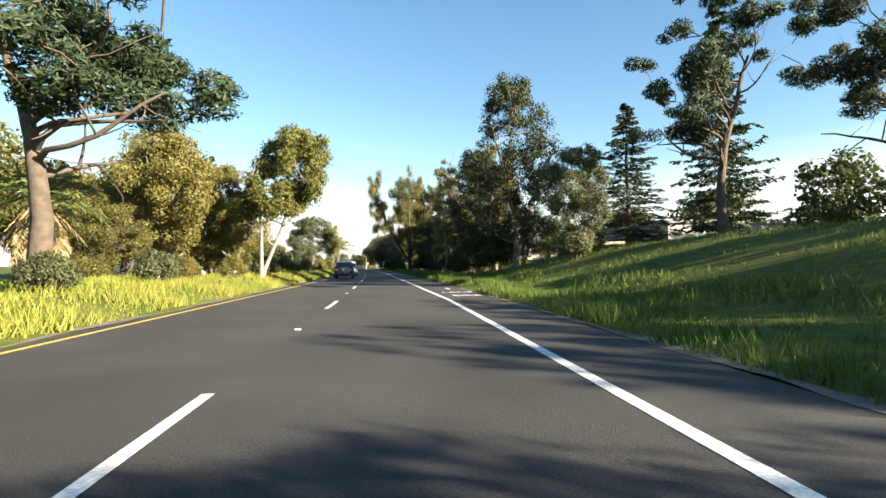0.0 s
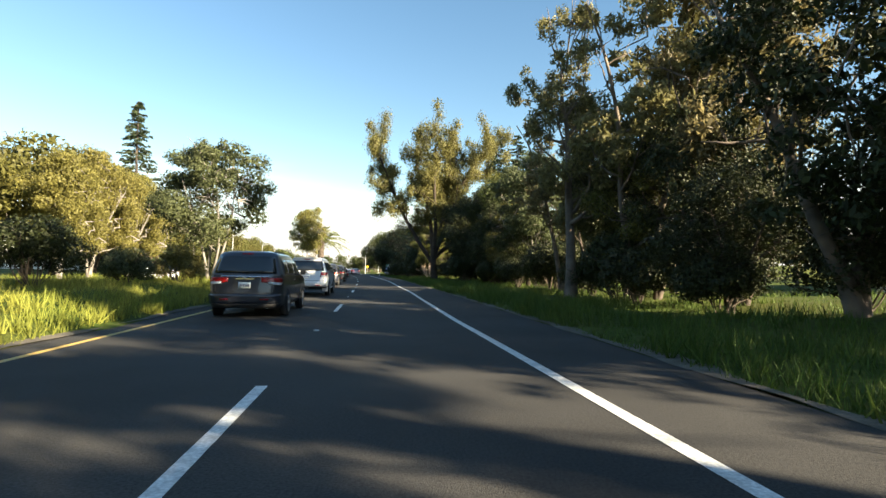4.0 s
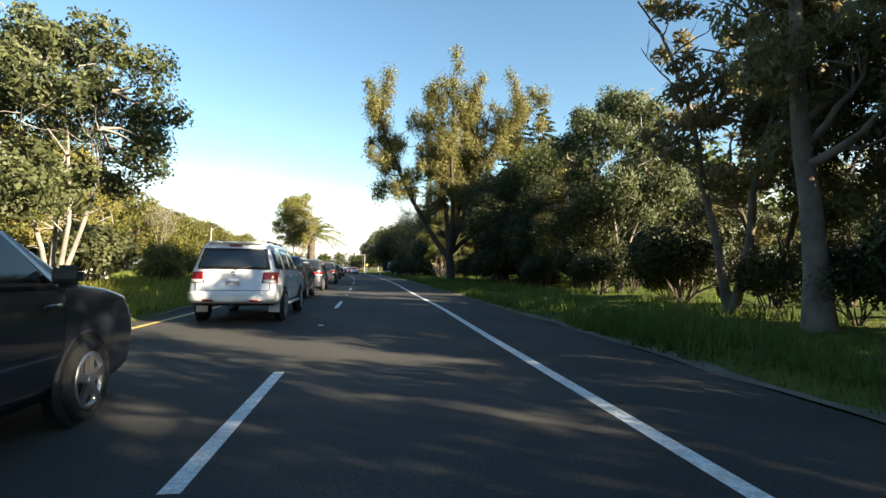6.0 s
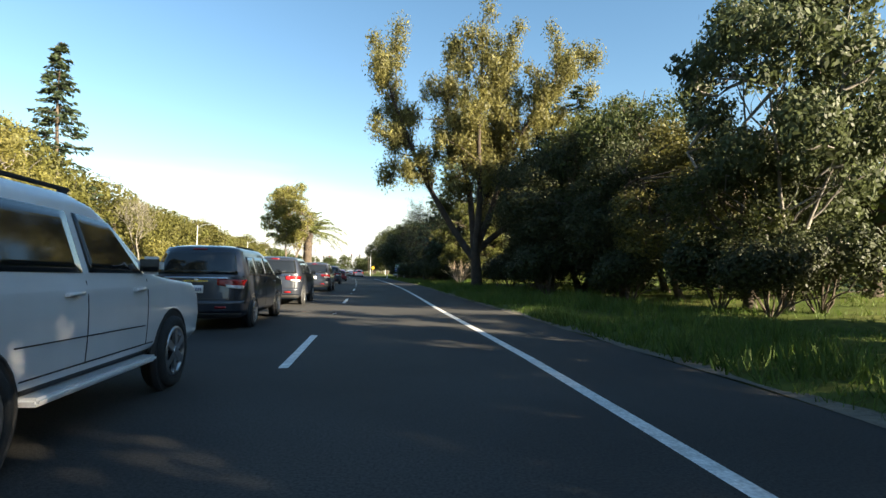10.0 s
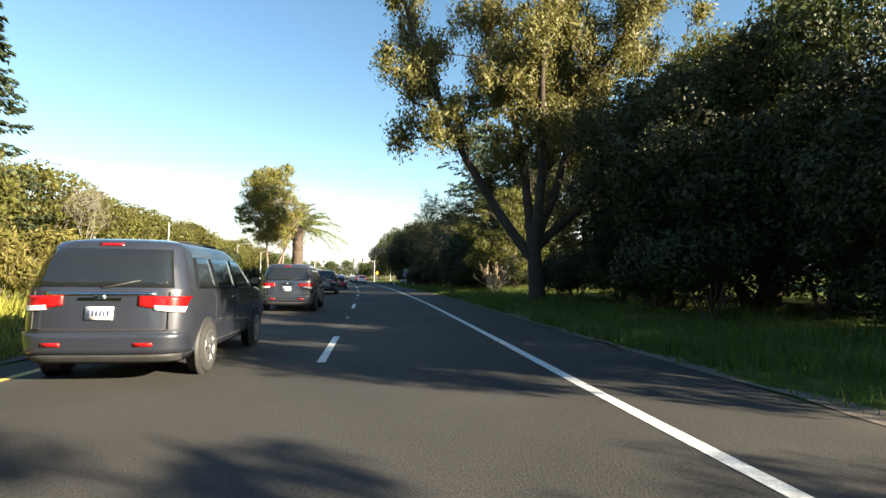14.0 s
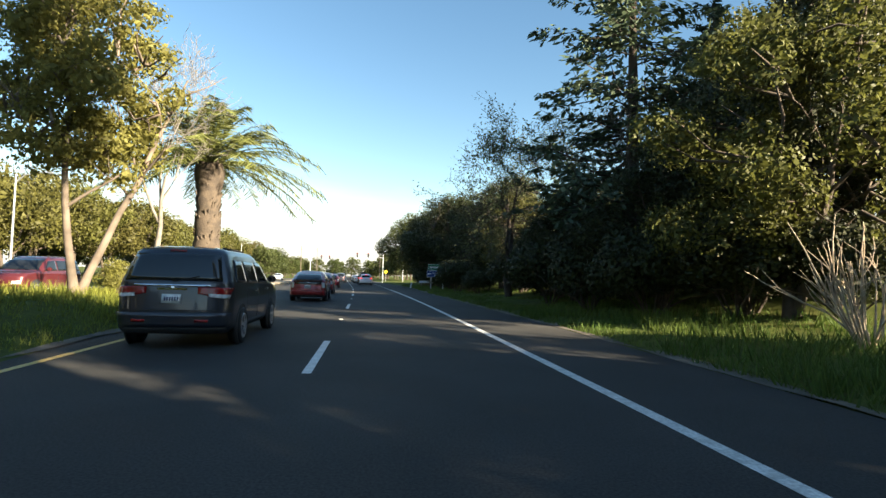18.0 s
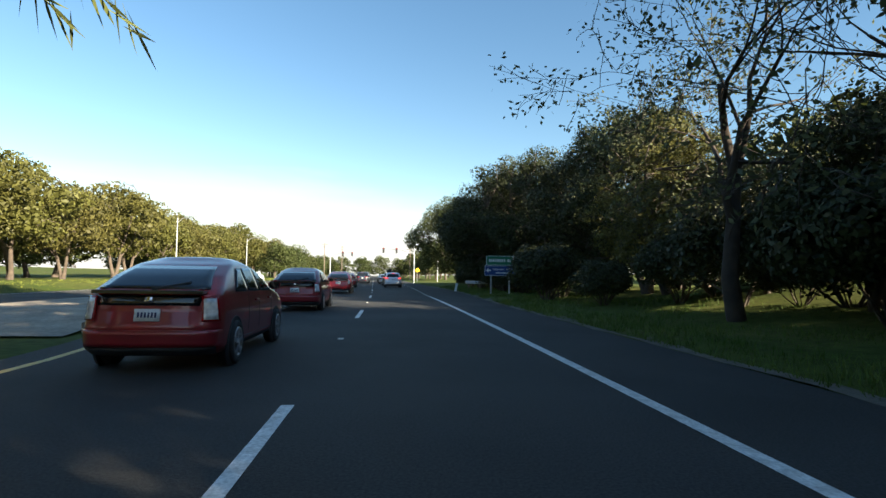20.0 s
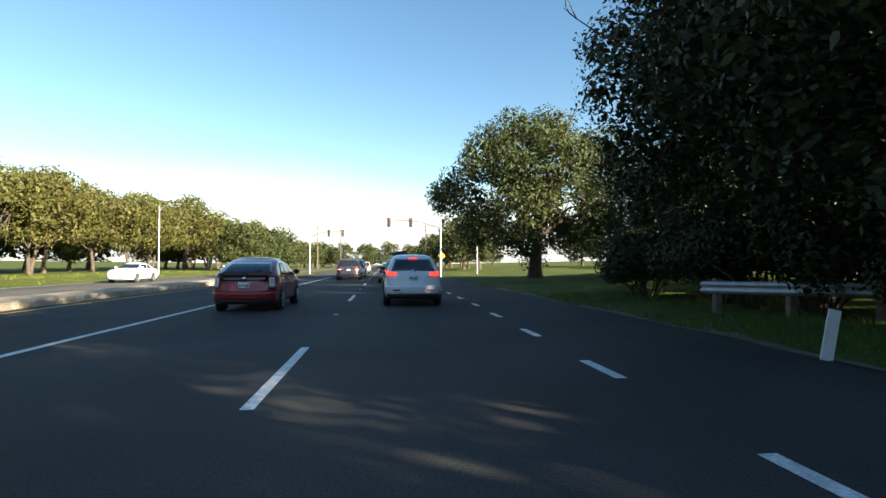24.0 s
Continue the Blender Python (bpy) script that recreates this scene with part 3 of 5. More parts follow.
oak_a = thing("oak_tree", "dark green live oak with a dense round crown", "tree", zip(("trunk", "crown"), broad_tree(11, 10.0, 4.6, 0.28, 0.26, BARK, LEAF_OAK, 20000, (0.14, 0.078), clumps=46, clump_r=1.35, dome=True)))
oak_n = thing("oak_tree", "dark live oak with fine dense foliage close to the road", "tree", zip(("trunk", "crown"), broad_tree(61, 10.0, 4.4, 0.24, 0.26, BARK, LEAF_DARK, 32000, (0.122, 0.07), stems=2, clumps=52, clump_r=1.35, low=0.08, dome=True, ragged=0.34)))
big_oak = thing("oak_tree", "big round live oak standing free", "tree", zip(("trunk", "crown"), broad_tree(62, 13.5, 8.0, 0.16, 0.5, BARK, LEAF_OAK, 36000, (0.22, 0.125), clumps=74, clump_r=1.9, low=0.12, dome=True)))
oak_b = thing("oak_tree", "dark live oak with several stems and low foliage", "tree", zip(("trunk", "crown"), broad_tree(12, 9.0, 4.2, 0.2, 0.24, BARK, LEAF_DARK, 22000, (0.135, 0.075), stems=3, clumps=44, clump_r=1.25, low=0.08, dome=True, ragged=0.32)))
olive_a = thing("oak_tree", "olive green oak lit by the low sun", "tree", zip(("trunk", "crown"), broad_tree(13, 8.0, 3.8, 0.25, 0.2, BARK, LEAF_OLIVE, 20000, (0.125, 0.067), stems=2, clumps=42, clump_r=1.1, dome=True, ragged=0.3)))
yellow_a = thing("tree", "yellow-green tree with a loose feathery crown", "tree", zip(("trunk", "crown"), broad_tree(14, 8.5, 3.6, 0.3, 0.18, BARK_GREY, LEAF_YELLOW, 20000, (0.16, 0.08), hang=0.15, stems=2, clumps=46, clump_r=1.15, open_=0.25, dome=True, low=0.2, ragged=0.35)))
leaning = thing("tree", "leaning median tree with a dark rounded top", "tree", zip(("trunk", "crown"), broad_tree(64, 10.2, 2.9, 0.34, 0.2, BARK_GREY, LEAF_OLIVE, 15000, (0.20, 0.10), stems=2, clumps=38, clump_r=1.2, lean=(0.24, 0.0), dome=True, low=0.36, open_=0.15, ragged=0.35)))
euc_a = thing("eucalyptus_tree", "tall eucalyptus with hanging leaves and bare pale stem", "tree", zip(("trunk", "crown"), broad_tree(15, 20.0, 4.4, 0.3, 0.34, BARK_PALE, LEAF_EUC, 12500, (0.27, 0.085), clumps=60, clump_r=1.2, low=0.2, hang=0.6, open_=0.6, ragged=0.4)))
euc_b = thing("eucalyptus_tree", "tall dark eucalyptus with foliage nearly to the ground", "tree", zip(("trunk", "crown"), broad_tree(16, 19.0, 4.2, 0.16, 0.32, BARK_PALE, LEAF_DARK, 20000, (0.24, 0.10), stems=2, clumps=64, clump_r=1.4, low=0.06, hang=0.4, open_=0.3, dome=True, ragged=0.4)))
euc_c = thing("eucalyptus_tree", "slender dark eucalyptus with open hanging foliage", "tree", zip(("trunk", "crown"), broad_tree(26, 18.0, 3.8, 0.2, 0.26, BARK_DEEP, LEAF_EUC, 9500, (0.28, 0.10), stems=3, clumps=56, clump_r=1.15, low=0.14, hang=0.5, open_=0.6, ragged=0.4)))
oak_far = thing("oak_tree", "olive green oak in the row across the road", "tree", zip(("trunk", "crown"), broad_tree(17, 11.5, 6.0, 0.28, 0.3, BARK, LEAF_ROW, 6000, (0.32, 0.19), stems=2, clumps=36, clump_r=1.75, low=0.24, dome=True, twigs=False)))
oak_far2 = thing("oak_tree", "dark green oak of background rows and unseen shading trees", "tree", zip(("trunk", "crown"), broad_tree(18, 10.0, 5.2, 0.25, 0.28, BARK, LEAF_OAK, 2400, (0.46, 0.28), clumps=34, clump_r=1.6, low=0.10, dome=True, twigs=False)))
spruce = thing("spruce_tree", "dark conical spruce on the grassy bank", "tree", zip(("trunk", "crown"), conifer(21, 15.0, 4.0, BARK, NEEDLE, 30, 9, -0.22, 0.04, dens=42)))
redwood = thing("redwood_tree", "tall redwood with dark layered boughs and straight bare trunk", "tree", zip(("trunk", "crown"), conifer(22, 24.0, 5.4, BARK_DEEP, NEEDLE, 34, 8, -0.3, 0.12, (0.5, 0.17), 62, 0.34, 0.4, 0.55, 0.16)))
cedar = thing("cedar_tree", "blue-green cedar with long level boughs", "tree", zip(("trunk", "crown"), conifer(23, 16.0, 7.2, BARK_DEEP, NEEDLE_BLUE, 28, 8, -0.12, 0.08, (0.40, 0.12), 76, 0.34, 0.40, 0.7, 0.12)))
pine = thing("pine_tree", "pine with irregular clumps of dark needles on bent limbs", "tree", zip(("trunk", "crown"), broad_tree(24, 17.0, 7.0, 0.35, 0.32, BARK, NEEDLE, 17000, (0.30, 0.07), clumps=44, clump_r=1.15, squash=0.6, low=0.4)))
bush_a = thing("bush", "round leafy green bush", "bush", zip(("woody_base", "foliage"), shrub(31, 2.0, 2.2, LEAF_GREY, 3000, (0.16, 0.075))))
bush_b = thing("bush", "yellow-green oleander bush with upright shoots", "bush", zip(("woody_base", "foliage"), shrub(32, 2.0, 2.3, LEAF_YELLOW, 3400, (0.24, 0.05), upright=0.55)))
bush_d = thing("bush", "dark low thicket, also filling shaded gaps under the trees", "bush", zip(("woody_base", "foliage"), shrub(33, 3.0, 3.6, LEAF_DARK, 5200, (0.135, 0.075))))
bare_a = thing("bare_tree", "leafless tree with fine grey twigs", "tree", [("trunk", bare_tree(41, 11, BARK_GREY, 0.5, 0.17, 5))])

# unseen trees, added so that their shadows fall on the bank and road
for s, o, k, t in ((-22, 34, 1.0, oak_far2), (-13, 34, 1.08, oak_far2), (-4, 34, 1.0, oak_far2), (5, 36, 0.9, oak_far2), (13, 38, 0.95, oak_far2), (-10, 15.5, 0.55, oak_b), (22, 40, 1.1, oak_far2)):
    place(t, s, o, s * 31, 1.1, k)
# --- first stretch, outer side: grassy bank with conifers ---
put(spruce, 37.5, 28.0, 20, 1.1, 1.3)
place(spruce, 38.0, 20.5, 130, 0.86, 0.56, label="small dark spruce on the grassy bank")
put(pine, 30.5, 23.3, 200, 0.95, 0.98)
place(pine, 19, 24, 80, 0.75, label="pine beside the office building")
place(bare_a, 48, 20, 10, 0.8)
place(oak_b, 47.5, 14.8, 60, 0.75, 0.62)
put(euc_b, 44.2, 13.2, 0, 0.9, 0.90)
place(euc_b, 52.0, 11.6, 120, 0.78, 0.74, label="dark eucalyptus with foliage nearly to the ground")
put(euc_c, 58.4, 13.4, 220, 0.85, 0.85)
place(oak_b, 57.0, 12.6, 90, 0.62, 0.5)
place(oak_b, 55.5, 11.0, 20, 0.5, 0.45)
place(oak_b, 50.5, 12.4, 200, 0.5, 0.42)
# --- second stretch, outer side: eucalyptus and oaks ---
euc_t = thing("eucalyptus_tree", "slender eucalyptus with thin see-through foliage", "tree", zip(("trunk", "crown"), broad_tree(65, 19.0, 3.6, 0.3, 0.22, BARK_PALE, LEAF_EUC, 7500, (0.34, 0.10), stems=2, clumps=44, clump_r=1.1, low=0.25, hang=0.6, open_=0.6)))
put(euc_a, 62.0, 15.4, 30, 0.8, 0.85)
place(euc_a, 65.4, 10.2, 150, 0.85, 0.9, label="tall eucalyptus with golden hanging leaves at the verge")
place(euc_t, 69.8, 11.4, 260, 0.8, 0.72, label="slender eucalyptus with thin see-through foliage")
put(euc_t, 62.5, 11.8, 300, 0.9, 0.9)
place(euc_t, 65.0, 15.0, 220, 0.9)
place(euc_c, 70.2, 13.2, 200, 0.8, 0.62)
# oak added so that its shadow darkens the lanes further on
place(oak_b, 60.4, 13.0, 320, 0.72, 0.84)
place(oak_b, 74.5, 14.4, 320, 0.5, 0.5)
# likewise added for shade, and to fill the space under the eucalyptus
place(olive_a, 62.6, 12.8, 250, 0.8, 0.84)
place(oak_a, 82, 13.2, 50, 0.62, 0.6)
put(oak_a, 93.5, 14.6, 20, 0.95, 1.1)
place(olive_a, 86.5, 13.6, 0, 0.95, 0.9)
put(oak_b, 90, 12.8, 80, 0.75, 0.8)
place(oak_n, 95, 12.8, 140, 1.0, 0.95)
place(oak_n, 100, 12.8, 240, 1.0, 0.98)
place(oak_b, 69, 14.5, 300, 0.5)
put(olive_a, 92, 16.2, 10, 1.0)
place(olive_a, 97.5, 15.6, 70, 1.25, 1.42, label="tall olive tree with a sunlit golden top")
place(olive_a, 102.5, 16.5, 200, 1.3, 1.55, label="tall olive tree with a sunlit golden top")
place(oak_b, 106, 14.0, 310, 0.95, 0.75)
place(oak_b, 92.5, 13.0, 100, 0.7, 0.7)
place(olive_a, 108, 19, 100, 1.2, 1.3)
place(oak_b, 101, 12.4, 15, 0.75, 0.7)
# --- third stretch, outer side ---
place(cedar, 132.5, 12.7, 0, 1.12, 1.28)
put(cedar, 133.5, 17.5, 60, 0.75, 0.85)
place(olive_a, 122.3, 11.8, 250, 1.05, 1.05, label="olive-brown oak catching the sun")
place(oak_b, 127.5, 11.2, 20, 0.95, 0.8)
# dark bushes added in place of the deep shade under these crowns
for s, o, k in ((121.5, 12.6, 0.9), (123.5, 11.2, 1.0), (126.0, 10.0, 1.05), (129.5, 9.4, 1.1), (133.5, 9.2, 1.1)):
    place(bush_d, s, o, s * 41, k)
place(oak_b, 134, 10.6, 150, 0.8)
# more dark bushes, added where the gap below the oaks lacked shade
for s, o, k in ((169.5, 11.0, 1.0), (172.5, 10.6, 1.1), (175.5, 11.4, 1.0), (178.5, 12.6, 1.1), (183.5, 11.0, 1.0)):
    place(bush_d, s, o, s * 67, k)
place(oak_n, 129.5, 17.5, 150, 0.95, 1.2)
place(oak_n, 124.5, 15.8, 80, 1.0, 1.22)
place(oak_n, 118.5, 24.0, 30, 0.9, 1.2)
put(redwood, 127, 22.6, 0, 0.9)
place(redwood, 130, 22.2, 90, 0.95)
place(redwood, 126, 25.5, 200, 1.0)
place(oak_b, 141, 12.0, 60, 0.8, 0.7, label="dark ivy-grown oak with ragged foliage")
place(oak_b, 146, 13.2, 190, 0.7, 0.62)
place(olive_a, 152.5, 13.4, 40, 1.05, 0.98, label="yellow-green tree among the dark oaks")
bare_b = thing("sparse_tree", "tall tree with crooked dark limbs and thin sparse leaves", "tree", zip(("trunk", "crown"), bare_tree(43, 13, BARK_DEEP, 0.62, 0.17, 5, 0.02, leaf=LEAF_GREY)))
put(bare_b, 142.8, 9.9, 150, 1.5, 1.22)
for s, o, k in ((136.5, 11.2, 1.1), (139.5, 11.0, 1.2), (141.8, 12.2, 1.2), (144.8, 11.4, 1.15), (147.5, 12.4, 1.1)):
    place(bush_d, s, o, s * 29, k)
place(bare_b, 138.6, 12.4, 20, 1.0, 0.95, label="tall tree with crooked dark limbs and thin sparse leaves")
place(oak_n, 158.5, 15.6, 240, 1.1, 1.12)
place(oak_n, 164, 15.4, 110, 1.15, 1.18)
place(oak_n, 170.5, 13.6, 10, 1.2, 1.15)
place(oak_n, 177.0, 12.0, 80, 1.45, 1.2)
place(oak_n, 183.0, 12.6, 150, 1.35, 1.22)
put(oak_n, 189, 14.2, 310, 1.15, 1.1)
place(oak_n, 194.5, 17.6, 20, 1.0, 1.1)
place(oak_b, 204, 19.0, 80, 1.1, 0.95)
place(oak_b, 199, 19.5, 220, 1.0, 1.0)
place(redwood, 166, 22.0, 10, 0.42, 0.68, label="thin tall conifer above the oaks")
put(big_oak, 213, 13.6, 100, 1.0, 1.03)
# --- median, inner side ---
put(leaning, 35.0, -6.2)
put(yellow_a, 35.0, -12.2, 0, 1.05, 1.2)
place(yellow_a, 39.5, -14.5, 70, 1.1, 1.15)
place(yellow_a, 41, -9.8, 190, 0.8, 0.85)
place(olive_a, 30, -13.5, 20, 0.7, 0.65)
place(olive_a, 43, -11.5, 120, 0.8, 0.75)
for s, o, k in ((88, -23.2, 0.95), (94.5, -24.0, 1.1), (101, -23.4, 1.0), (107, -25.0, 1.1)):
    place(yellow_a, s, o, s * 53, k, k * 1.05, label="yellow-olive tree beyond the other carriageway")
grey_tree = thing("tree", "grey-green median tree with slender stems", "tree", zip(("trunk", "crown"), broad_tree(19, 7.6, 2.9, 0.32, 0.13, BARK_GREY, LEAF_GREY, 20000, (0.125, 0.062), stems=4, clumps=40, clump_r=0.95, low=0.28, dome=True, ragged=0.4)))
put(grey_tree, 71, -7.3, 0, 1.05)
place(bush_d, 79.5, 13.4, 30, 0.9)
place(bush_d, 74.5, 13.0, 130, 0.8)
place(grey_tree, 66.6, 13.4, 20, 0.95, 1.0, label="grey-green tree among the eucalyptus stems")
place(grey_tree, 80.4, 13.2, 100, 1.08, 1.38, label="tall grey-green tree at the verge")
place(grey_tree, 34, 15.0, 40, 0.85, 1.05, label="slender grey-green tree on the verge")
for s, o, k in ((33.2, 14.4, 1.0), (35.2, 15.4, 1.15), (36.8, 16.6, 1.1)):
    place(bush_a, s, o, s * 83, k)
slim = thing("tree", "slim median tree with pale stem and airy crown", "tree", zip(("trunk", "crown"), broad_tree(63, 10.2, 3.0, 0.36, 0.16, BARK_PALE, LEAF_BRIGHT, 19000, (0.14, 0.075), stems=2, clumps=46, clump_r=1.1, low=0.32, dome=True, ragged=0.42)))
put(slim, 126.0, -7.4, 0, 0.98, 1.04)
palm_a = thing("palm_tree", "date palm with a stout shaggy trunk and arching fronds", "palm", palm(51, 5.6, 0.45, 84, 4.7))
put(palm_a, 133.0, -5.9)
place(bare_a, 131, -7.0, 50, 0.9, 1.0, label="leafless tree beside the palm")
palm_b = thing("palm_tree", "palm with a skirt of dead hanging fronds", "palm", palm(52, 4.4, 0.26, 44, 2.9, dead=26, lean=0.18))
put(palm_b, 23.5, -13.8)
place(pine, 17.5, -9.6, 40, 1.15, 0.86, label="pine reaching over the median")
for s, o, k, b in ((14, -7.2, 0.6, bush_a), (22, -7.6, 0.75, bush_a), (27, -8.2, 0.6, bush_b), (33, -7.4, 0.7, bush_b), (40, -6.9, 0.8, bush_a), (44, -7.6, 0.7, bush_a), (48, -8.5, 0.9, bush_d), (60, -9.5, 0.8, bush_d), (64, -8.4, 0.75, bush_a), (66.5, -7.3, 0.8, bush_b),
                   (78, -7.2, 0.75, bush_b), (81, -7.6, 0.9, bush_b), (92, -7.4, 0.85, bush_b), (95, -7.8, 0.95, bush_b), (98.5, -7.7, 0.8, bush_b), (103, -8.0, 0.75, bush_b), (104.6, -6.7, 0.95, bush_b), (106.3, -7.1, 0.85, bush_b), (109.3, -6.9, 0.8, bush_a), (110.5, -8.2, 0.85, bush_a), (110.0, -7.6, 0.8, bush_d), (107.5, -7.8, 0.7, bush_d), (119, -7.5, 0.45, bush_d), (127, -6.8, 0.5, bush_b)):
    place(b, s, o, s * 37 % 360, k)
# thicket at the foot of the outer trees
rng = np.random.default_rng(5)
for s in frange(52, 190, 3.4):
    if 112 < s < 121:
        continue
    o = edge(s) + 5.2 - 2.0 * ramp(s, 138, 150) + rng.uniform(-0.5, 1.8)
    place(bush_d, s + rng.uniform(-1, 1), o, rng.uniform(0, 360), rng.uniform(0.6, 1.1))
# --- rows beyond the opposite carriageway and along the distance ---
for s in frange(-10, 330, 7.5):
    o = -28 - rng.uniform(0, 5) - 7 * ramp(s, 90, 150)
    k = rng.uniform(0.85, 1.2)
    place(oak_far, s + rng.uniform(-2, 2), o, rng.uniform(0, 360), k, k * 1.08)
    if rng.uniform() < 0.75:
        place(oak_far2, s + rng.uniform(-2, 2), o - 9, rng.uniform(0, 360), rng.uniform(0.9, 1.25))
# row added behind the outer trees to block the sky showing through
for s in frange(84, 206, 6.5):
    if not 108 < s < 139:
        place(oak_far2, s, edge(s) + 15 + rng.uniform(-1.5, 2.5), rng.uniform(0, 360), rng.uniform(0.75, 0.95), rng.uniform(0.75, 0.95))
for s in frange(40, 300, 12):
    place(oak_far2, s, 58 + rng.uniform(-6, 6), rng.uniform(0, 360), rng.uniform(0.9, 1.3))
for s in frange(262, 470, 11):
    place(oak_far2, s, 16 + rng.uniform(0, 4), rng.uniform(0, 360), rng.uniform(0.8, 1.1))
    place(oak_far2, s + 5, -24 - rng.uniform(0, 4), rng.uniform(0, 360), rng.uniform(0.8, 1.1))
for o in frange(-60, 44, 9):
    place(oak_far2, 400 + rng.uniform(-12, 12), o, rng.uniform(0, 360), rng.uniform(0.9, 1.25))
put(oak_far, 340, -34)
put(oak_far2, 480, -6, 0, 1.2)
put(bush_a, 73, -7.4)
put(bush_b, 88.5, -7.2, 0, 0.85)
put(bush_d, 48, 12.5)
put(bare_a, 133.5, 13.8, 300, 1.0)
place(spruce, 137, -36, 20, 1.5, 1.45, label="tall thin conifer on the far side")
place(bare_a, 139.5, -27.0, 20, 1.0, 1.08, label="windswept leafless snag across the road")

# great eucalyptus: heavy forked trunk, long limbs, crown in separate masses
rng = np.random.default_rng(77)
wood, crown = Build(), Build()
fork = np.array([-0.15, 0.0, 3.3])
wood.tube([(0, 0, -0.3), (0.05, 0, 0.6), (-0.05, 0, 1.9), fork], [0.56, 0.41, 0.36, 0.31], 18)
ends = []
for (dx, dy, dz), ln, rad in (((-0.56, 0.0, 0.95), 15.5, 0.28), ((-0.22, 0.25, 1.0), 13.6, 0.28), ((0.08, -0.2, 1.0), 14.2, 0.28), ((0.36, 0.1, 1.0), 17.0, 0.26), ((0.62, 0.3, 0.8), 13.0, 0.26), ((0.2, 0.5, 0.9), 14.0, 0.26)):
    pts, rr = limb(rng, fork - np.array([0.0, 0.0, rng.uniform(0.5, 1.3)]), (dx, dy, dz), ln, rad, 0.16, 0.06, 11)
    wood.tube(pts, np.linspace(rad, 0.07, 11), 9)
    for j in range(4, 11):
        for _ in range(3):
            bp, br = limb(rng, pts[j], (pts[j] - pts[j - 1]) + 0.9 * rng.normal(size=3) * ln / 10, rng.uniform(1.8, 4.2), 0.10 * (1.2 - j / 12), 0.4, 0.05, 6)
            wood.tube(bp, br, 5)
            ends += [bp[-1], bp[4], bp[2]]
ends = np.array(ends)
foliage(crown, rng, ends + rng.normal(size=ends.shape) * 0.25, rng.uniform(0.6, 1.15, len(ends)), 105000, (0.25, 0.08), 0.9, 1.3, 0.06, 0.85)
# the trunk's shade is put into its colour by the deep bark
great = thing("eucalyptus_tree", "great old eucalyptus with forked trunk and open crown", "tree", (("trunk", wood.mesh("trunk", BARK_DEEP, True)), ("crown", crown.mesh("crown", LEAF_GOLD))))
put(great, 105.2, 8.9, 0)
# bare pale shrub at the verge
rng = np.random.default_rng(78)
wood = Build()
for k in range(26):
    a = rng.uniform(0, 2 * np.pi)
    pts, rr = limb(rng, (0.1 * math.cos(a), 0.1 * math.sin(a), -0.1), (0.55 * math.cos(a), 0.55 * math.sin(a), 1), rng.uniform(1.6, 2.9), 0.03, 0.25, 0.1, 6)
    wood.tube(pts, rr, 5)
    for _ in range(3):
        j = rng.integers(2, 5)
        bp, br = limb(rng, pts[j], (pts[j] - pts[j - 1]) * 2 + rng.normal(size=3) * 0.3, rng.uniform(0.5, 1.1), 0.014, 0.3, 0.1, 4)
        wood.tube(bp, br, 4)
BARK_DRY = material("bark_dry", (0.42, 0.33, 0.24), 0.9, vary=0.2, scale=6)
put(thing("bare_shrub", "leafless pale tan shrub with many thin stems", "shrub", [("crown", wood.mesh("crown", BARK_DRY, True))]), 118.4, 10.1)

# ---- vehicles ----


def paint_mat(name, color, metal=0.0, rough=0.35):
    return material(name, color, rough, metal, vary=0.05, scale=1.5, coat=0.8)


CAR_GREY = paint_mat("car_paint_grey", (0.026, 0.030, 0.042), 0.25)
CAR_WHITE = paint_mat("car_paint_white", (0.74, 0.74, 0.74))
CAR_SILVER = paint_mat("car_paint_silver", (0.42, 0.42, 0.41), 0.5)
CAR_RED = paint_mat("car_paint_red", (0.24, 0.012, 0.018), 0.2)
CAR_BLACK = paint_mat("car_paint_black", (0.018, 0.019, 0.022), 0.2)
CAR_BLUE = paint_mat("car_paint_blue_grey", (0.10, 0.13, 0.16), 0.3)
CAR_MAROON = paint_mat("car_paint_maroon", (0.10, 0.02, 0.025), 0.3)
DARK_GLASS = material("tinted_car_glass", (0.012, 0.014, 0.016), 0.06, spec=0.8, vary=0.1, scale=2)
LAMP_RED = material("lamp_red", (0.27, 0.006, 0.007), 0.2, vary=0.35, scale=14, coat=0.3)
LAMP_CLEAR = material("lamp_clear", (0.62, 0.60, 0.58), 0.15, vary=0.25, scale=14, coat=0.6)
RUBBER = material("tyre_rubber", (0.022, 0.022, 0.022), 0.85, vary=0.2, scale=10, bump=0.3, bump_scale=60)
GLOSS_BLACK = material("gloss_black_pillar", (0.010, 0.010, 0.011), 0.22, vary=0.1, scale=6, spec=0.4)
PLASTIC = material("black_plastic", (0.025, 0.025, 0.026), 0.65, vary=0.15, scale=8)
ALLOY = material("alloy_wheel", (0.46, 0.46, 0.47), 0.3, 0.9, vary=0.1, scale=8)
CHROME = material("chrome_trim", (0.70, 0.70, 0.72), 0.14, 1.0, vary=0.08, scale=6)
PLATE = material("number_plate", (0.74, 0.74, 0.72), 0.45, vary=0.06, scale=20)
INK = material("dark_bars", (0.05, 0.06, 0.14), 0.6, vary=0.1, scale=20)
LIT_RED = bpy.data.materials.new("brake_light_lit")
LIT_RED.use_nodes = True
lb = LIT_RED.node_tree.nodes["Principled BSDF"]
lb.inputs["Base Color"].default_value = (0.5, 0.01, 0.01, 1)
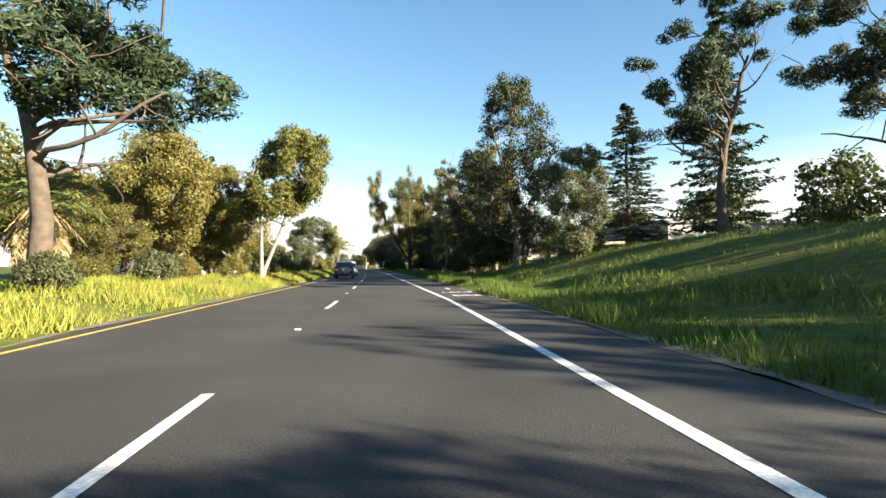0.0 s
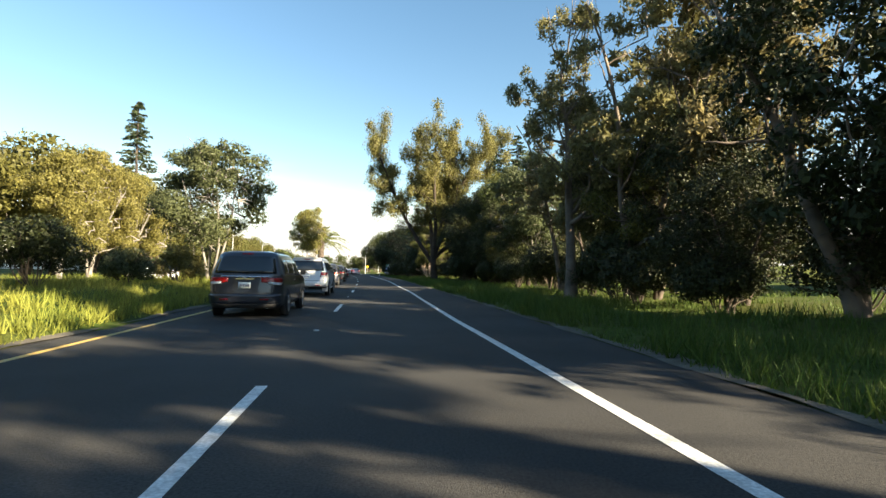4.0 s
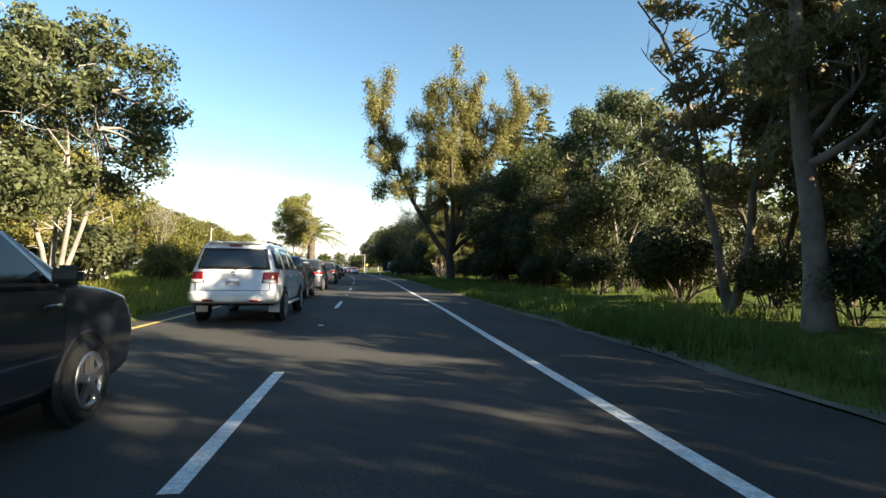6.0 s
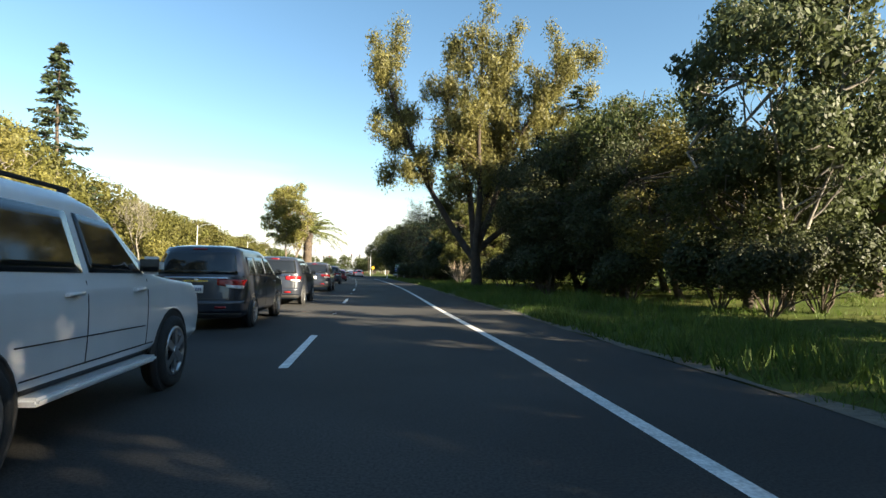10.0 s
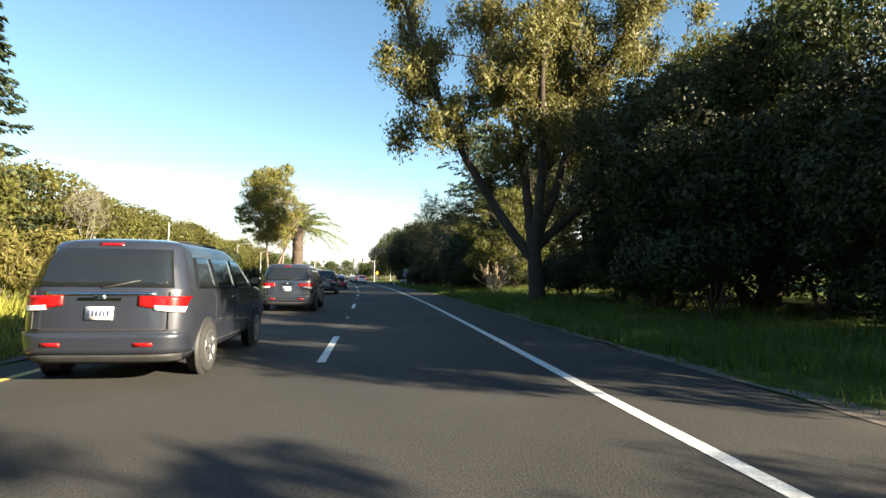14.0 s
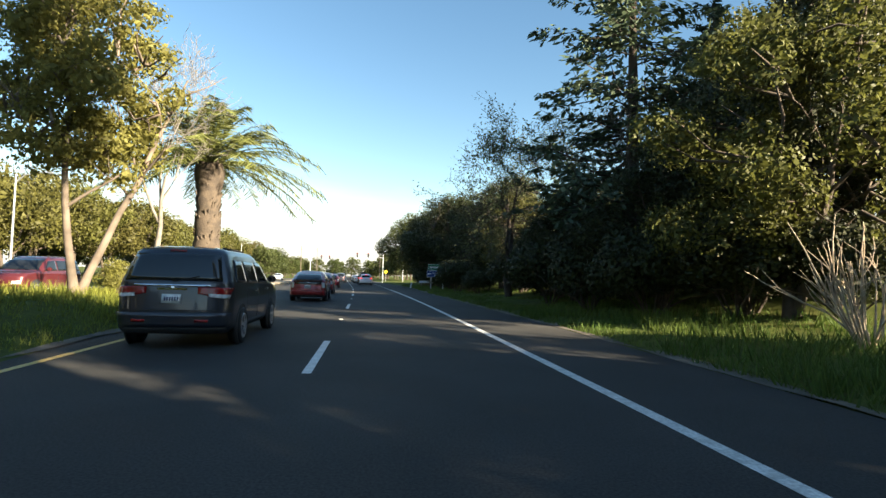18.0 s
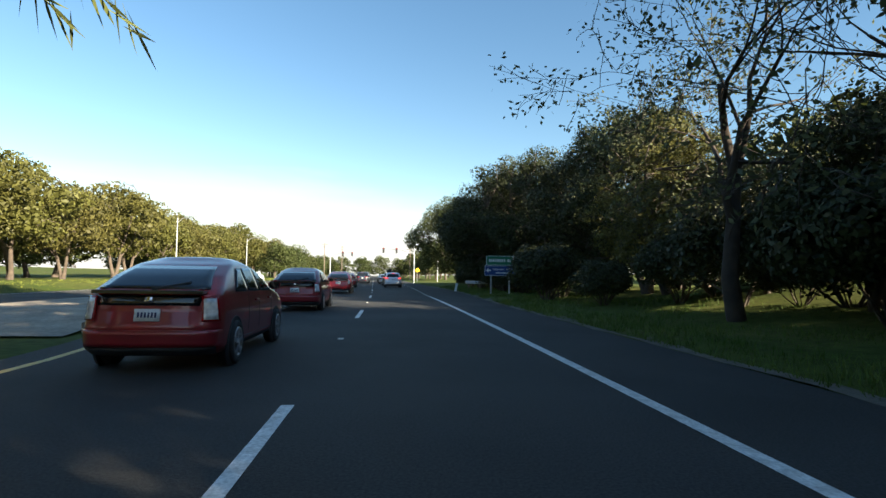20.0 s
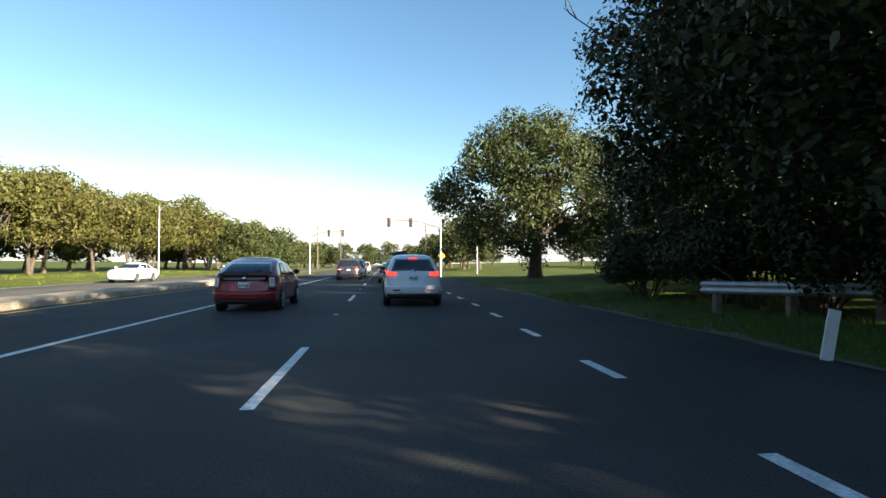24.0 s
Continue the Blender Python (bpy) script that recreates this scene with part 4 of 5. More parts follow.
lb.inputs["Emission Color"].default_value = (1.0, 0.05, 0.03, 1)
lb.inputs["Emission Strength"].default_value = 0.45


def lerp_table(tab, z):
    """Linear look-up in rows of (z, ...)."""
    if z <= tab[0][0]:
        return tab[0][1:]
    for a, b in zip(tab, tab[1:]):
        if z <= b[0]:
            u = (z - a[0]) / (b[0] - a[0])
            return tuple(p + (q - p) * u for p, q in zip(a[1:], b[1:]))
    return tab[-1][1:]


class Shell:
    """A car body as a stack of rounded level slices: rows of z, half width, rear y, front y, corner radius. The rear is at y = 0."""

    def __init__(self, rows):
        self.rows = rows

    def at(self, z):
        return lerp_table(self.rows, z)

    def rear(self, x, z):
        w, a, b, r = self.at(z)
        d = abs(x) - (w - r)
        bow = 0.05 * (x / w) ** 2
        return Vector((x, a + bow + (r - math.sqrt(max(0, r * r - d * d)) if d > 0 else 0), z))

    def front(self, x, z):
        w, a, b, r = self.at(z)
        d = abs(x) - (w - r)
        bow = 0.05 * (x / w) ** 2
        return Vector((x, b - bow - (r - math.sqrt(max(0, r * r - d * d)) if d > 0 else 0), z))

    def side(self, y, z, sgn):
        w, a, b, r = self.at(z)
        a, b = a + 0.05, b - 0.05
        x = w
        if y < a + r:
            d = min(r, a + r - y)
            x = w - r + math.sqrt(max(0, r * r - d * d))
        elif y > b - r:
            d = min(r, y - (b - r))
            x = w - r + math.sqrt(max(0, r * r - d * d))
        return Vector((sgn * x, y, z))

    def ring(self, z, n=6):
        w, a, b, r = self.at(z)
        pts = []
        xs = [-w + r, -(w - r) * 0.5, 0, (w - r) * 0.5, w - r]
        pts += [self.rear(x, z) for x in xs]
        a2, b2 = a + 0.05, b - 0.05
        pts += [Vector((w - r + r * math.sin(t), a2 + r - r * math.cos(t), z)) for t in np.linspace(0.25, math.pi / 2, n)]
        pts += [Vector((w, a2 + r + (b2 - a2 - 2 * r) * u, z)) for u in np.linspace(0.1, 0.9, 9)]
        pts += [Vector((w - r + r * math.cos(t), b2 - r + r * math.sin(t), z)) for t in np.linspace(0, math.pi / 2 - 0.25, n)]
        pts += [self.front(x, z) for x in reversed(xs)]
        pts += [Vector((-p.x, p.y, z)) for p in reversed(pts[5 : 5 + 2 * n + 9])]
        return pts

    def mesh(self, name, mat, zs):
        verts, faces = [], []
        rings = [self.ring(z) for z in zs]
        k = len(rings[0])
        for rg in rings:
            verts += rg
        for i in range(len(zs) - 1):
            for j in range(k):
                faces.append((i * k + j, i * k + (j + 1) % k, (i + 1) * k + (j + 1) % k, (i + 1) * k + j))
        # crowned roof and flat floor
        base = (len(zs) - 1) * k
        c = sum((v for v in rings[-1]), Vector()) / k
        inner = [c + (v - c) * 0.8 + Vector((0, 0, 0.03)) for v in rings[-1]]
        inner2 = [c + (v - c) * 0.4 + Vector((0, 0, 0.045)) for v in rings[-1]]
        verts += inner + inner2 + [c + Vector((0, 0, 0.05))]
        for q in range(2):
            o = base + q * k
            for j in range(k):
                faces.append((o + j, o + (j + 1) % k, o + k + (j + 1) % k, o + k + j))
        for j in range(k):
            faces.append((base + 2 * k + j, base + 2 * k + (j + 1) % k, len(verts) - 1))
        faces.append(tuple(range(k - 1, -1, -1)))
        me = bpy.data.meshes.new(name)
        me.from_pydata([tuple(v) for v in verts], [], faces)
        me.polygons.foreach_set("use_smooth", [True] * len(me.polygons))
        me.materials.append(mat)
        return me

    def patch(self, name, mat, fn, corners, parent, out=0.008, nu=8, nv=5, label=""):
        """A thin piece that follows the body. fn(u, v) gives the body's point; corners: four (a, b) pairs, round the piece."""
        (a, b, c, d) = [Vector((*p, 0)) for p in corners]
        top, low = [], []
        for j in range(nv + 1):
            for i in range(nu + 1):
                u, v = i / nu, j / nv
                q = (a * (1 - u) + b * u) * (1 - v) + (d * (1 - u) + c * u) * v
                p = fn(q.x, q.y)
                e = 1e-3
                t1, t2 = fn(q.x + e, q.y) - p, fn(q.x, q.y + e) - p
                nrm = t1.cross(t2).normalized()
                if nrm.dot(p - Vector((0, self.mid, 0.8))) < 0:
                    nrm = -nrm
                top.append(p + nrm * out)
                low.append(p - nrm * 0.01)
        k, n = nu + 1, len(top)
        faces = [(j * k + i, j * k + i + 1, (j + 1) * k + i + 1, (j + 1) * k + i) for j in range(nv) for i in range(nu)]
        rim = [i for i in range(k)] + [j * k + nu for j in range(1, nv + 1)] + [nv * k + i for i in range(nu - 1, -1, -1)] + [j * k for j in range(nv - 1, 0, -1)]
        faces += [(p, q, q + n, p + n) for p, q in zip(rim, rim[1:] + rim[:1])]
        ob = mesh_object(name, top + low, faces, mat, parent, True, label)
        bm = bmesh.new()
        bm.from_mesh(ob.data)
        bmesh.ops.recalc_face_normals(bm, faces=bm.faces)
        bm.faces.ensure_lookup_table()
        for f in bm.faces[nu * nv:]:
            f.smooth = False
        bm.to_mesh(ob.data)
        bm.free()
        return ob


def lathe(name, profile, mat, parent, n=24):
    """Turns (x, radius) pairs about the x axis."""
    verts = [(x, r * math.cos(t), r * math.sin(t)) for x, r in profile for t in np.linspace(0, 2 * math.pi, n, endpoint=False)]
    k = len(profile)
    faces = [(i * n + j, i * n + (j + 1) % n, (i + 1) * n + (j + 1) % n, (i + 1) * n + j) for i in range(k - 1) for j in range(n)]
    return mesh_object(name, verts, faces, mat, parent)


def box(name, size, at, mat, parent=None, bevel=0.01, rot=None, label=""):
    bm = bmesh.new()
    bmesh.ops.create_cube(bm, size=1, matrix=Matrix.Diagonal((*size, 1)))
    if bevel:
        bmesh.ops.bevel(bm, geom=bm.edges[:], offset=min(bevel, min(size) * 0.45), segments=2, affect="EDGES")
    bm.transform(Matrix.Translation(at) @ (rot or Matrix.Identity(4)))
    me = bpy.data.meshes.new(name)
    bm.to_mesh(me)
    bm.free()
    me.materials.append(mat)
    ob = new(name, me)
    if parent:
        ob.parent = parent
    if label:
        ob["label"] = label
    return ob


def wheel(parent, x, y, radius, width=0.22, spokes=5):
    sgn = 1 if x > 0 else -1
    root = new("wheel")
    root.parent = parent
    root.matrix_basis = Matrix.Translation((x, y, radius))
    w, r = width / 2, radius
    lathe("tyre", [(-w * 0.8, r * 0.64), (-w, r * 0.75), (-w, r * 0.9), (-w * 0.8, r * 0.985), (0, r), (w * 0.8, r * 0.985), (w, r * 0.9), (w, r * 0.75), (w * 0.8, r * 0.64)], RUBBER, root)
    o = sgn
    lathe("rim", [(o * w * 0.85, r * 0.66), (o * w * 0.95, r * 0.64), (o * w * 0.7, r * 0.58), (o * w * 0.2, r * 0.55), (o * w * 0.15, 0.03)], PLASTIC, root)
    lathe("rim_lip", [(o * w * 0.86, r * 0.70), (o * w * 1.01, r * 0.68), (o * w * 1.0, r * 0.60), (o * w * 0.7, r * 0.57)], ALLOY, root)
    bm = bmesh.new()
    for i in range(spokes):
        t = 2 * math.pi * i / spokes
        m = Matrix.Rotation(t, 4, "X") @ Matrix.Translation((o * w * 0.86, 0, r * 0.35)) @ Matrix.Diagonal((0.035, r * 0.20, r * 0.54, 1))
        bmesh.ops.create_cube(bm, size=1, matrix=m)
    bmesh.ops.create_cone(bm, cap_ends=True, segments=16, radius1=r * 0.16, radius2=r * 0.13, depth=0.05, matrix=Matrix.Translation((o * w * 0.86, 0, 0)) @ Matrix.Rotation(math.pi / 2, 4, "Y"))
    me = bpy.data.meshes.new("spokes")
    bm.to_mesh(me)
    bm.free()
    me.materials.append(ALLOY)
    new("spokes", me).parent = root


def car(name, label, mat, rows, belt, glass_top, wheels, radius, rear_glass, tail, plate_z, bumper, side_glass, mat_bumper=None, extras=(), third=None, lit=False, spokes=5, lamp=None, band=False, corner=None):
    """A vehicle with its rear wheels' line at the origin's y = 0; the body's rear lies behind it."""
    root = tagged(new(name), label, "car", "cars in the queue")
    sh = Shell(rows)
    sh.mid = (rows[0][2] + rows[0][3]) / 2
    zs = sorted(set([round(z, 4) for z in np.linspace(rows[0][0], rows[-1][0], 26)] + [r[0] for r in rows]))
    hold = new("body", sh.mesh("body", mat, zs))
    hold.parent = root
    y0 = -wheels[0]
    hold.matrix_basis = Matrix.Translation((0, y0, 0))
    P = hold
    # rear window, tailgate seam, lamps, plate, bumper, wiper
    x0, x1, za, zb = rear_glass
    sh.patch("rear_window", DARK_GLASS, sh.rear, [(-x0, za), (x0, za), (x1, zb), (-x1, zb)], P, 0.006, 14, 6)
    for sgn in (-1, 1):
        pts = [(sgn * a, b) for a, b in tail]
        sh.patch("tail_lamp", LIT_RED if lit else LAMP_RED, sh.rear, pts, P, 0.014, 8, 6)
        if lamp:
            sh.patch("lamp_lens", LAMP_CLEAR, sh.rear, [(sgn * a, b) for a, b in lamp], P, 0.018, 6, 4)
    bz0, bz1 = bumper
    w = sh.at((bz0 + bz1) / 2)[0]
    sh.patch("rear_bumper", mat_bumper or mat, sh.rear, [(-w * 0.985, bz0), (w * 0.985, bz0), (w * 0.985, bz1), (-w * 0.985, bz1)], P, 0.035, 20, 4)
    sh.patch("bumper_skirt", PLASTIC, sh.rear, [(-w * 0.9, rows[0][0] + 0.01), (w * 0.9, rows[0][0] + 0.01), (w * 0.93, bz0 - 0.01), (-w * 0.93, bz0 - 0.01)], P, 0.02, 16, 3)
    pl = sh.patch("number_plate", PLATE, sh.rear, [(-0.155, plate_z - 0.078), (0.155, plate_z - 0.078), (0.155, plate_z + 0.078), (-0.155, plate_z + 0.078)], P, 0.02, 2, 2, "white number plate with dark bars")
    for i in range(6):
        xx = -0.105 + 0.042 * i
        sh.patch("plate_bar", INK, sh.rear, [(xx - 0.012, plate_z - 0.035), (xx + 0.012, plate_z - 0.035), (xx + 0.012, plate_z + 0.03), (xx - 0.012, plate_z + 0.03)], pl, 0.024, 1, 1)
    sh.patch("badge", CHROME, sh.rear, [(-0.055, plate_z + 0.16), (0.055, plate_z + 0.16), (0.045, plate_z + 0.25), (-0.045, plate_z + 0.25)], P, 0.014, 3, 3)
    sh.patch("wiper", PLASTIC, sh.rear, [(-0.02, za - 0.01), (0.05, za - 0.015), (0.42, za + 0.07), (0.42, za + 0.085)], P, 0.022, 4, 1)
    if third:
        sh.patch("brake_lamp", LIT_RED if lit else LAMP_RED, sh.rear, [(-0.14, third), (0.14, third), (0.14, third + 0.03), (-0.14, third + 0.03)], P, 0.014, 4, 1)
    # front: windscreen and lamps
    yw = rows[-1]
    sh.patch("windscreen", DARK_GLASS, sh.front, [(-x0, belt + 0.06), (x0, belt + 0.06), (x1, glass_top - 0.02), (-x1, glass_top - 0.02)], P, 0.006, 12, 6)
    for sgn in (-1, 1):
        hx = sh.at(0.7)[0]
        sh.patch("head_lamp", LAMP_CLEAR, sh.front, [(sgn * hx * 0.55, 0.62), (sgn * hx * 0.93, 0.64), (sgn * hx * 0.93, 0.78), (sgn * hx * 0.6, 0.76)], P, 0.01, 6, 4)
        fs = lambda y, z, s=sgn: sh.side(y, z, s)
        if band:
            (ya, za_), (yb, zb_) = side_glass[0][0], side_glass[-1][1]
            (yc, zc), (yd, zd) = side_glass[-1][2], side_glass[0][3]
            sh.patch("window_band", GLOSS_BLACK, fs, [(ya - 0.03, za_ - 0.02), (yb + 0.06, zb_ - 0.02), (yc + 0.05, zc + 0.03), (yd - 0.03, zd + 0.03)], P, 0.011, 24, 8)
        sh.patch("corner_glass", DARK_GLASS, fs, [(corner[0], za + 0.02), (side_glass[0][0][0] - 0.02, za + 0.02), (side_glass[0][3][0] - 0.02, zb - 0.03), (corner[1], zb - 0.03)], P, 0.005, 5, 4) if corner else None
        for g in side_glass:
            sh.patch("side_window", DARK_GLASS, fs, g, P, 0.017 if band else 0.008, 10, 6)
        # door seams and handles
        edges = sorted({g[1][0] for g in side_glass})
        ya = wheels[0]
        for k, yy in enumerate(edges[-3:]):
            sh.patch("door_seam", PLASTIC, fs, [(yy + 0.03, 0.42), (yy + 0.042, 0.42), (yy + 0.042, belt - 0.02), (yy + 0.03, belt - 0.02)], P, 0.003, 1, 6)
            if k:
                sh.patch("door_handle", mat, fs, [(yy - 0.28, belt - 0.13), (yy - 0.06, belt - 0.13), (yy - 0.06, belt - 0.10), (yy - 0.28, belt - 0.10)], P, 0.03, 3, 1)
        sh.patch("sill_trim", PLASTIC, fs, [(wheels[0] + radius * 1.25, rows[0][0] + 0.02), (wheels[1] - radius * 1.25, rows[0][0] + 0.02), (wheels[1] - radius * 1.25, rows[0][0] + 0.13), (wheels[0] + radius * 1.25, rows[0][0] + 0.13)], P, 0.006, 8, 1)
        for yy in wheels:
            wv = max(r[1] for r in rows) - 0.004
            lathe("wheel_arch", [(sgn * (wv - 0.30), 0.01), (sgn * (wv - 0.02), radius * 1.1), (sgn * (wv + 0.012), radius * 1.13), (sgn * (wv + 0.012), radius * 1.18), (sgn * (wv - 0.03), radius * 1.22)], PLASTIC, P).matrix_basis = Matrix.Translation((0, yy, radius * 1.02))
            # flat black disc stands in for the shaded recess round the wheel
            lathe("arch_shade_disc", [(sgn * (wv + 0.004), radius * 1.14), (sgn * (wv + 0.006), 0.02)], PLASTIC, P).matrix_basis = Matrix.Translation((0, yy, radius * 1.02))
            wheel(root, sgn * (wv - 0.065), yy + y0, radius, 0.23, spokes)
        # mirror
        ym = side_glass[-1][1][0] - 0.12
        xm = sh.side(ym, belt + 0.08, 1).x
        mb = box("mirror", (0.22, 0.13, 0.17), (sgn * (xm + 0.13), ym, belt + 0.11), mat, P, 0.05)
        box("mirror_glass", (0.17, 0.01, 0.12), (sgn * (xm + 0.14), ym - 0.068, belt + 0.11), DARK_GLASS, mb, 0.003)
    for e in extras:
        e(sh, P, root)
    return root


def rails(z, x, ya, yb):
    def f(sh, P, root):
        for sgn in (-1, 1):
            box("roof_rail", (0.035, yb - ya, 0.035), (sgn * x, (ya + yb) / 2, z), PLASTIC, P, 0.012)
            for y in (ya + 0.1, (ya + yb) / 2, yb - 0.1):
                box("rail_foot", (0.04, 0.10, 0.07), (sgn * x, y, z - 0.03), PLASTIC, P, 0.01)
    return f


def chrome_bar(z, w):
    def f(sh, P, root):
        sh.patch("chrome_strip", CHROME, sh.rear, [(-w, z - 0.02), (w, z - 0.02), (w, z + 0.02), (-w, z + 0.02)], P, 0.016, 14, 1)
    return f


def spoiler(z, w, y, mat):
    def f(sh, P, root):
        box("roof_spoiler", (2 * w, 0.26, 0.045), (0, y, z), mat, P, 0.02)
    return f


def roof_box():
    def f(sh, P, root):
        box("roof_bag", (0.9, 1.1, 0.34), (0, 1.6, sh.rows[-1][0] + 0.24), PLASTIC, P, 0.12, label="black luggage bag on the roof")
        rails(sh.rows[-1][0] + 0.08, 0.5, 0.8, 2.6)(sh, P, root)
    return f


def pod(z, x, y):
    def f(sh, P, root):
        sh.patch("reflector", LAMP_RED, sh.rear, [(-0.62, z), (-0.4, z), (-0.4, z + 0.045), (-0.62, z + 0.045)], P, 0.045, 3, 1)
        sh.patch("reflector", LAMP_RED, sh.rear, [(0.4, z), (0.62, z), (0.62, z + 0.045), (0.4, z + 0.045)], P, 0.045, 3, 1)
    return f


def seams(bands, x, top, mat_strip=CHROME):
    """Dark gaps round a tailgate: two level lines and two upright ones."""
    def f(sh, P, root):
        z0 = bands[0]
        sh.patch("tailgate_seam", PLASTIC, sh.rear, [(-x, z0), (x, z0), (x, z0 + 0.012), (-x, z0 + 0.012)], P, 0.004, 14, 1)
        for sgn in (-1, 1):
            sh.patch("tailgate_seam", PLASTIC, sh.rear, [(sgn * x, z0), (sgn * (x + 0.012), z0), (sgn * (x + 0.012), top), (sgn * x, top)], P, 0.004, 1, 6)
            fs = lambda y, z, s=sgn: sh.side(y, z, s)
            # dark strip draws the shade line of a crease; the side is smooth
            sh.patch("side_crease", PLASTIC, fs, [(1.5, bands[1] - 0.3), (3.4, bands[1] - 0.34), (3.4, bands[1] - 0.33), (1.5, bands[1] - 0.29)], P, 0.003, 8, 1)
        box("handle_bar", (0.5, 0.03, 0.035), (0, sh.rear(0, z0 + 0.37).y - 0.01, z0 + 0.37), mat_strip, P, 0.012)
    return f


def side_step():
    def f(sh, P, root):
        for sgn in (-1, 1):
            box("side_step", (0.16, 1.9, 0.06), (sgn * 0.97, 2.6, 0.40), CAR_WHITE, P, 0.02)
            box("mud_flap", (0.26, 0.03, 0.26), (sgn * 0.82, 0.66, 0.36), CAR_WHITE, P, 0.01)
        box("tow_hitch", (0.12, 0.2, 0.1), (0, -0.02, 0.40), PLASTIC, P, 0.02)
    return f


# rows: z, half width, rear y, front y, corner radius
VAN = [(0.26, 0.86, 0.10, 5.02, 0.26), (0.36, 0.93, 0.02, 5.12, 0.3), (0.62, 0.96, 0.0, 5.15, 0.32), (0.82, 0.965, 0.02, 5.10, 0.32), (1.0, 0.955, 0.04, 4.96, 0.3), (1.08, 0.945, 0.05, 4.60, 0.28), (1.14, 0.935, 0.06, 4.08, 0.26), (1.42, 0.85, 0.15, 3.55, 0.25), (1.66, 0.77, 0.25, 3.05, 0.25), (1.73, 0.72, 0.31, 2.85, 0.26), (1.76, 0.62, 0.40, 2.7, 0.28)]
VAN_GLASS = [[(0.62, 1.17), (1.35, 1.15), (1.35, 1.55), (0.80, 1.53)], [(1.43, 1.15), (2.42, 1.13), (2.42, 1.56), (1.43, 1.56)], [(2.52, 1.13), (3.62, 1.12), (3.05, 1.54), (2.52, 1.56)]]


def minivan(label, mat, lit=False):
    return car("minivan", label, mat, VAN, 1.1, 1.62, (0.98, 3.98), 0.34, (0.80, 0.70, 1.17, 1.64), [(0.42, 0.95), (0.90, 0.86), (0.945, 1.06), (0.42, 1.07)], 0.86, (0.38, 0.62), VAN_GLASS,
               extras=(chrome_bar(1.09, 0.62), rails(1.785, 0.58, 0.9, 2.6), pod(0.47, 0, 0), seams((0.66, 0.98), 0.76, 1.12)), third=1.68, lit=lit, band=True, lamp=[(0.60, 0.90), (0.90, 0.865), (0.92, 0.935), (0.60, 0.955)])


SUVR = [(0.42, 0.90, 0.10, 5.06, 0.2), (0.52, 0.97, 0.0, 5.16, 0.22), (0.74, 0.985, 0.0, 5.18, 0.22), (0.95, 0.985, 0.07, 5.12, 0.22), (1.10, 0.975, 0.09, 4.95, 0.22), (1.17, 0.955, 0.10, 4.15, 0.22), (1.22, 0.945, 0.11, 3.78, 0.21), (1.60, 0.82, 0.20, 3.30, 0.2), (1.78, 0.76, 0.26, 2.98, 0.2), (1.86, 0.69, 0.33, 2.75, 0.22)]
SUV_GLASS = [[(0.42, 1.25), (1.25, 1.24), (1.25, 1.70), (0.50, 1.70)], [(1.36, 1.24), (2.32, 1.23), (2.32, 1.70), (1.36, 1.71)], [(2.42, 1.23), (3.42, 1.22), (3.0, 1.66), (2.42, 1.70)]]


def suv(label, mat, lit=False):
    return car("suv", label, mat, SUVR, 1.19, 1.78, (1.10, 4.10), 0.385, (0.80, 0.70, 1.24, 1.72), [(0.62, 0.93), (0.95, 0.93), (0.95, 1.18), (0.66, 1.18)], 0.95, (0.50, 0.72), SUV_GLASS,
               extras=(rails(1.91, 0.62, 0.7, 2.7), spoiler(1.86, 0.62, 0.34, mat), side_step(), pod(0.52, 0, 0), seams((0.76, 1.06), 0.80, 1.2, CAR_WHITE)), third=1.765, lit=lit, spokes=6, corner=(0.27, 0.36), lamp=[(0.66, 0.94), (0.92, 0.94), (0.92, 1.01), (0.66, 1.01)])


HATCH = [(0.22, 0.80, 0.14, 4.32, 0.24), (0.32, 0.86, 0.02, 4.42, 0.28), (0.58, 0.875, 0.0, 4.45, 0.3), (0.78, 0.87, 0.05, 4.36, 0.3), (0.92, 0.855, 0.06, 4.05, 0.3), (1.00, 0.84, 0.08, 3.60, 0.28), (1.06, 0.82, 0.16, 3.40, 0.26), (1.25, 0.74, 0.52, 2.92, 0.24), (1.41, 0.67, 1.0, 2.45, 0.24), (1.49, 0.58, 1.4, 2.15, 0.22)]
HATCH_GLASS = [[(0.95, 1.04), (1.55, 1.03), (1.55, 1.34), (1.38, 1.33)], [(1.63, 1.03), (2.22, 1.02), (2.22, 1.38), (1.63, 1.36)], [(2.30, 1.02), (3.12, 1.01), (2.42, 1.36), (2.30, 1.38)]]


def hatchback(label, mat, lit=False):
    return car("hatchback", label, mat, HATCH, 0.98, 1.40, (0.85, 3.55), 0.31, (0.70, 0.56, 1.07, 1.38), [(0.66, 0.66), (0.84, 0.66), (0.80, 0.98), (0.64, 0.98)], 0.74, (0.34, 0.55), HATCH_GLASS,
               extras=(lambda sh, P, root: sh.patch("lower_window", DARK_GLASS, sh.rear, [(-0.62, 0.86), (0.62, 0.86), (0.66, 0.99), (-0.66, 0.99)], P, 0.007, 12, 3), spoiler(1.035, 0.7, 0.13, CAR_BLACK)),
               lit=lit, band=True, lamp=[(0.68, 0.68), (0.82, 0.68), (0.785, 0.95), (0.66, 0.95)])


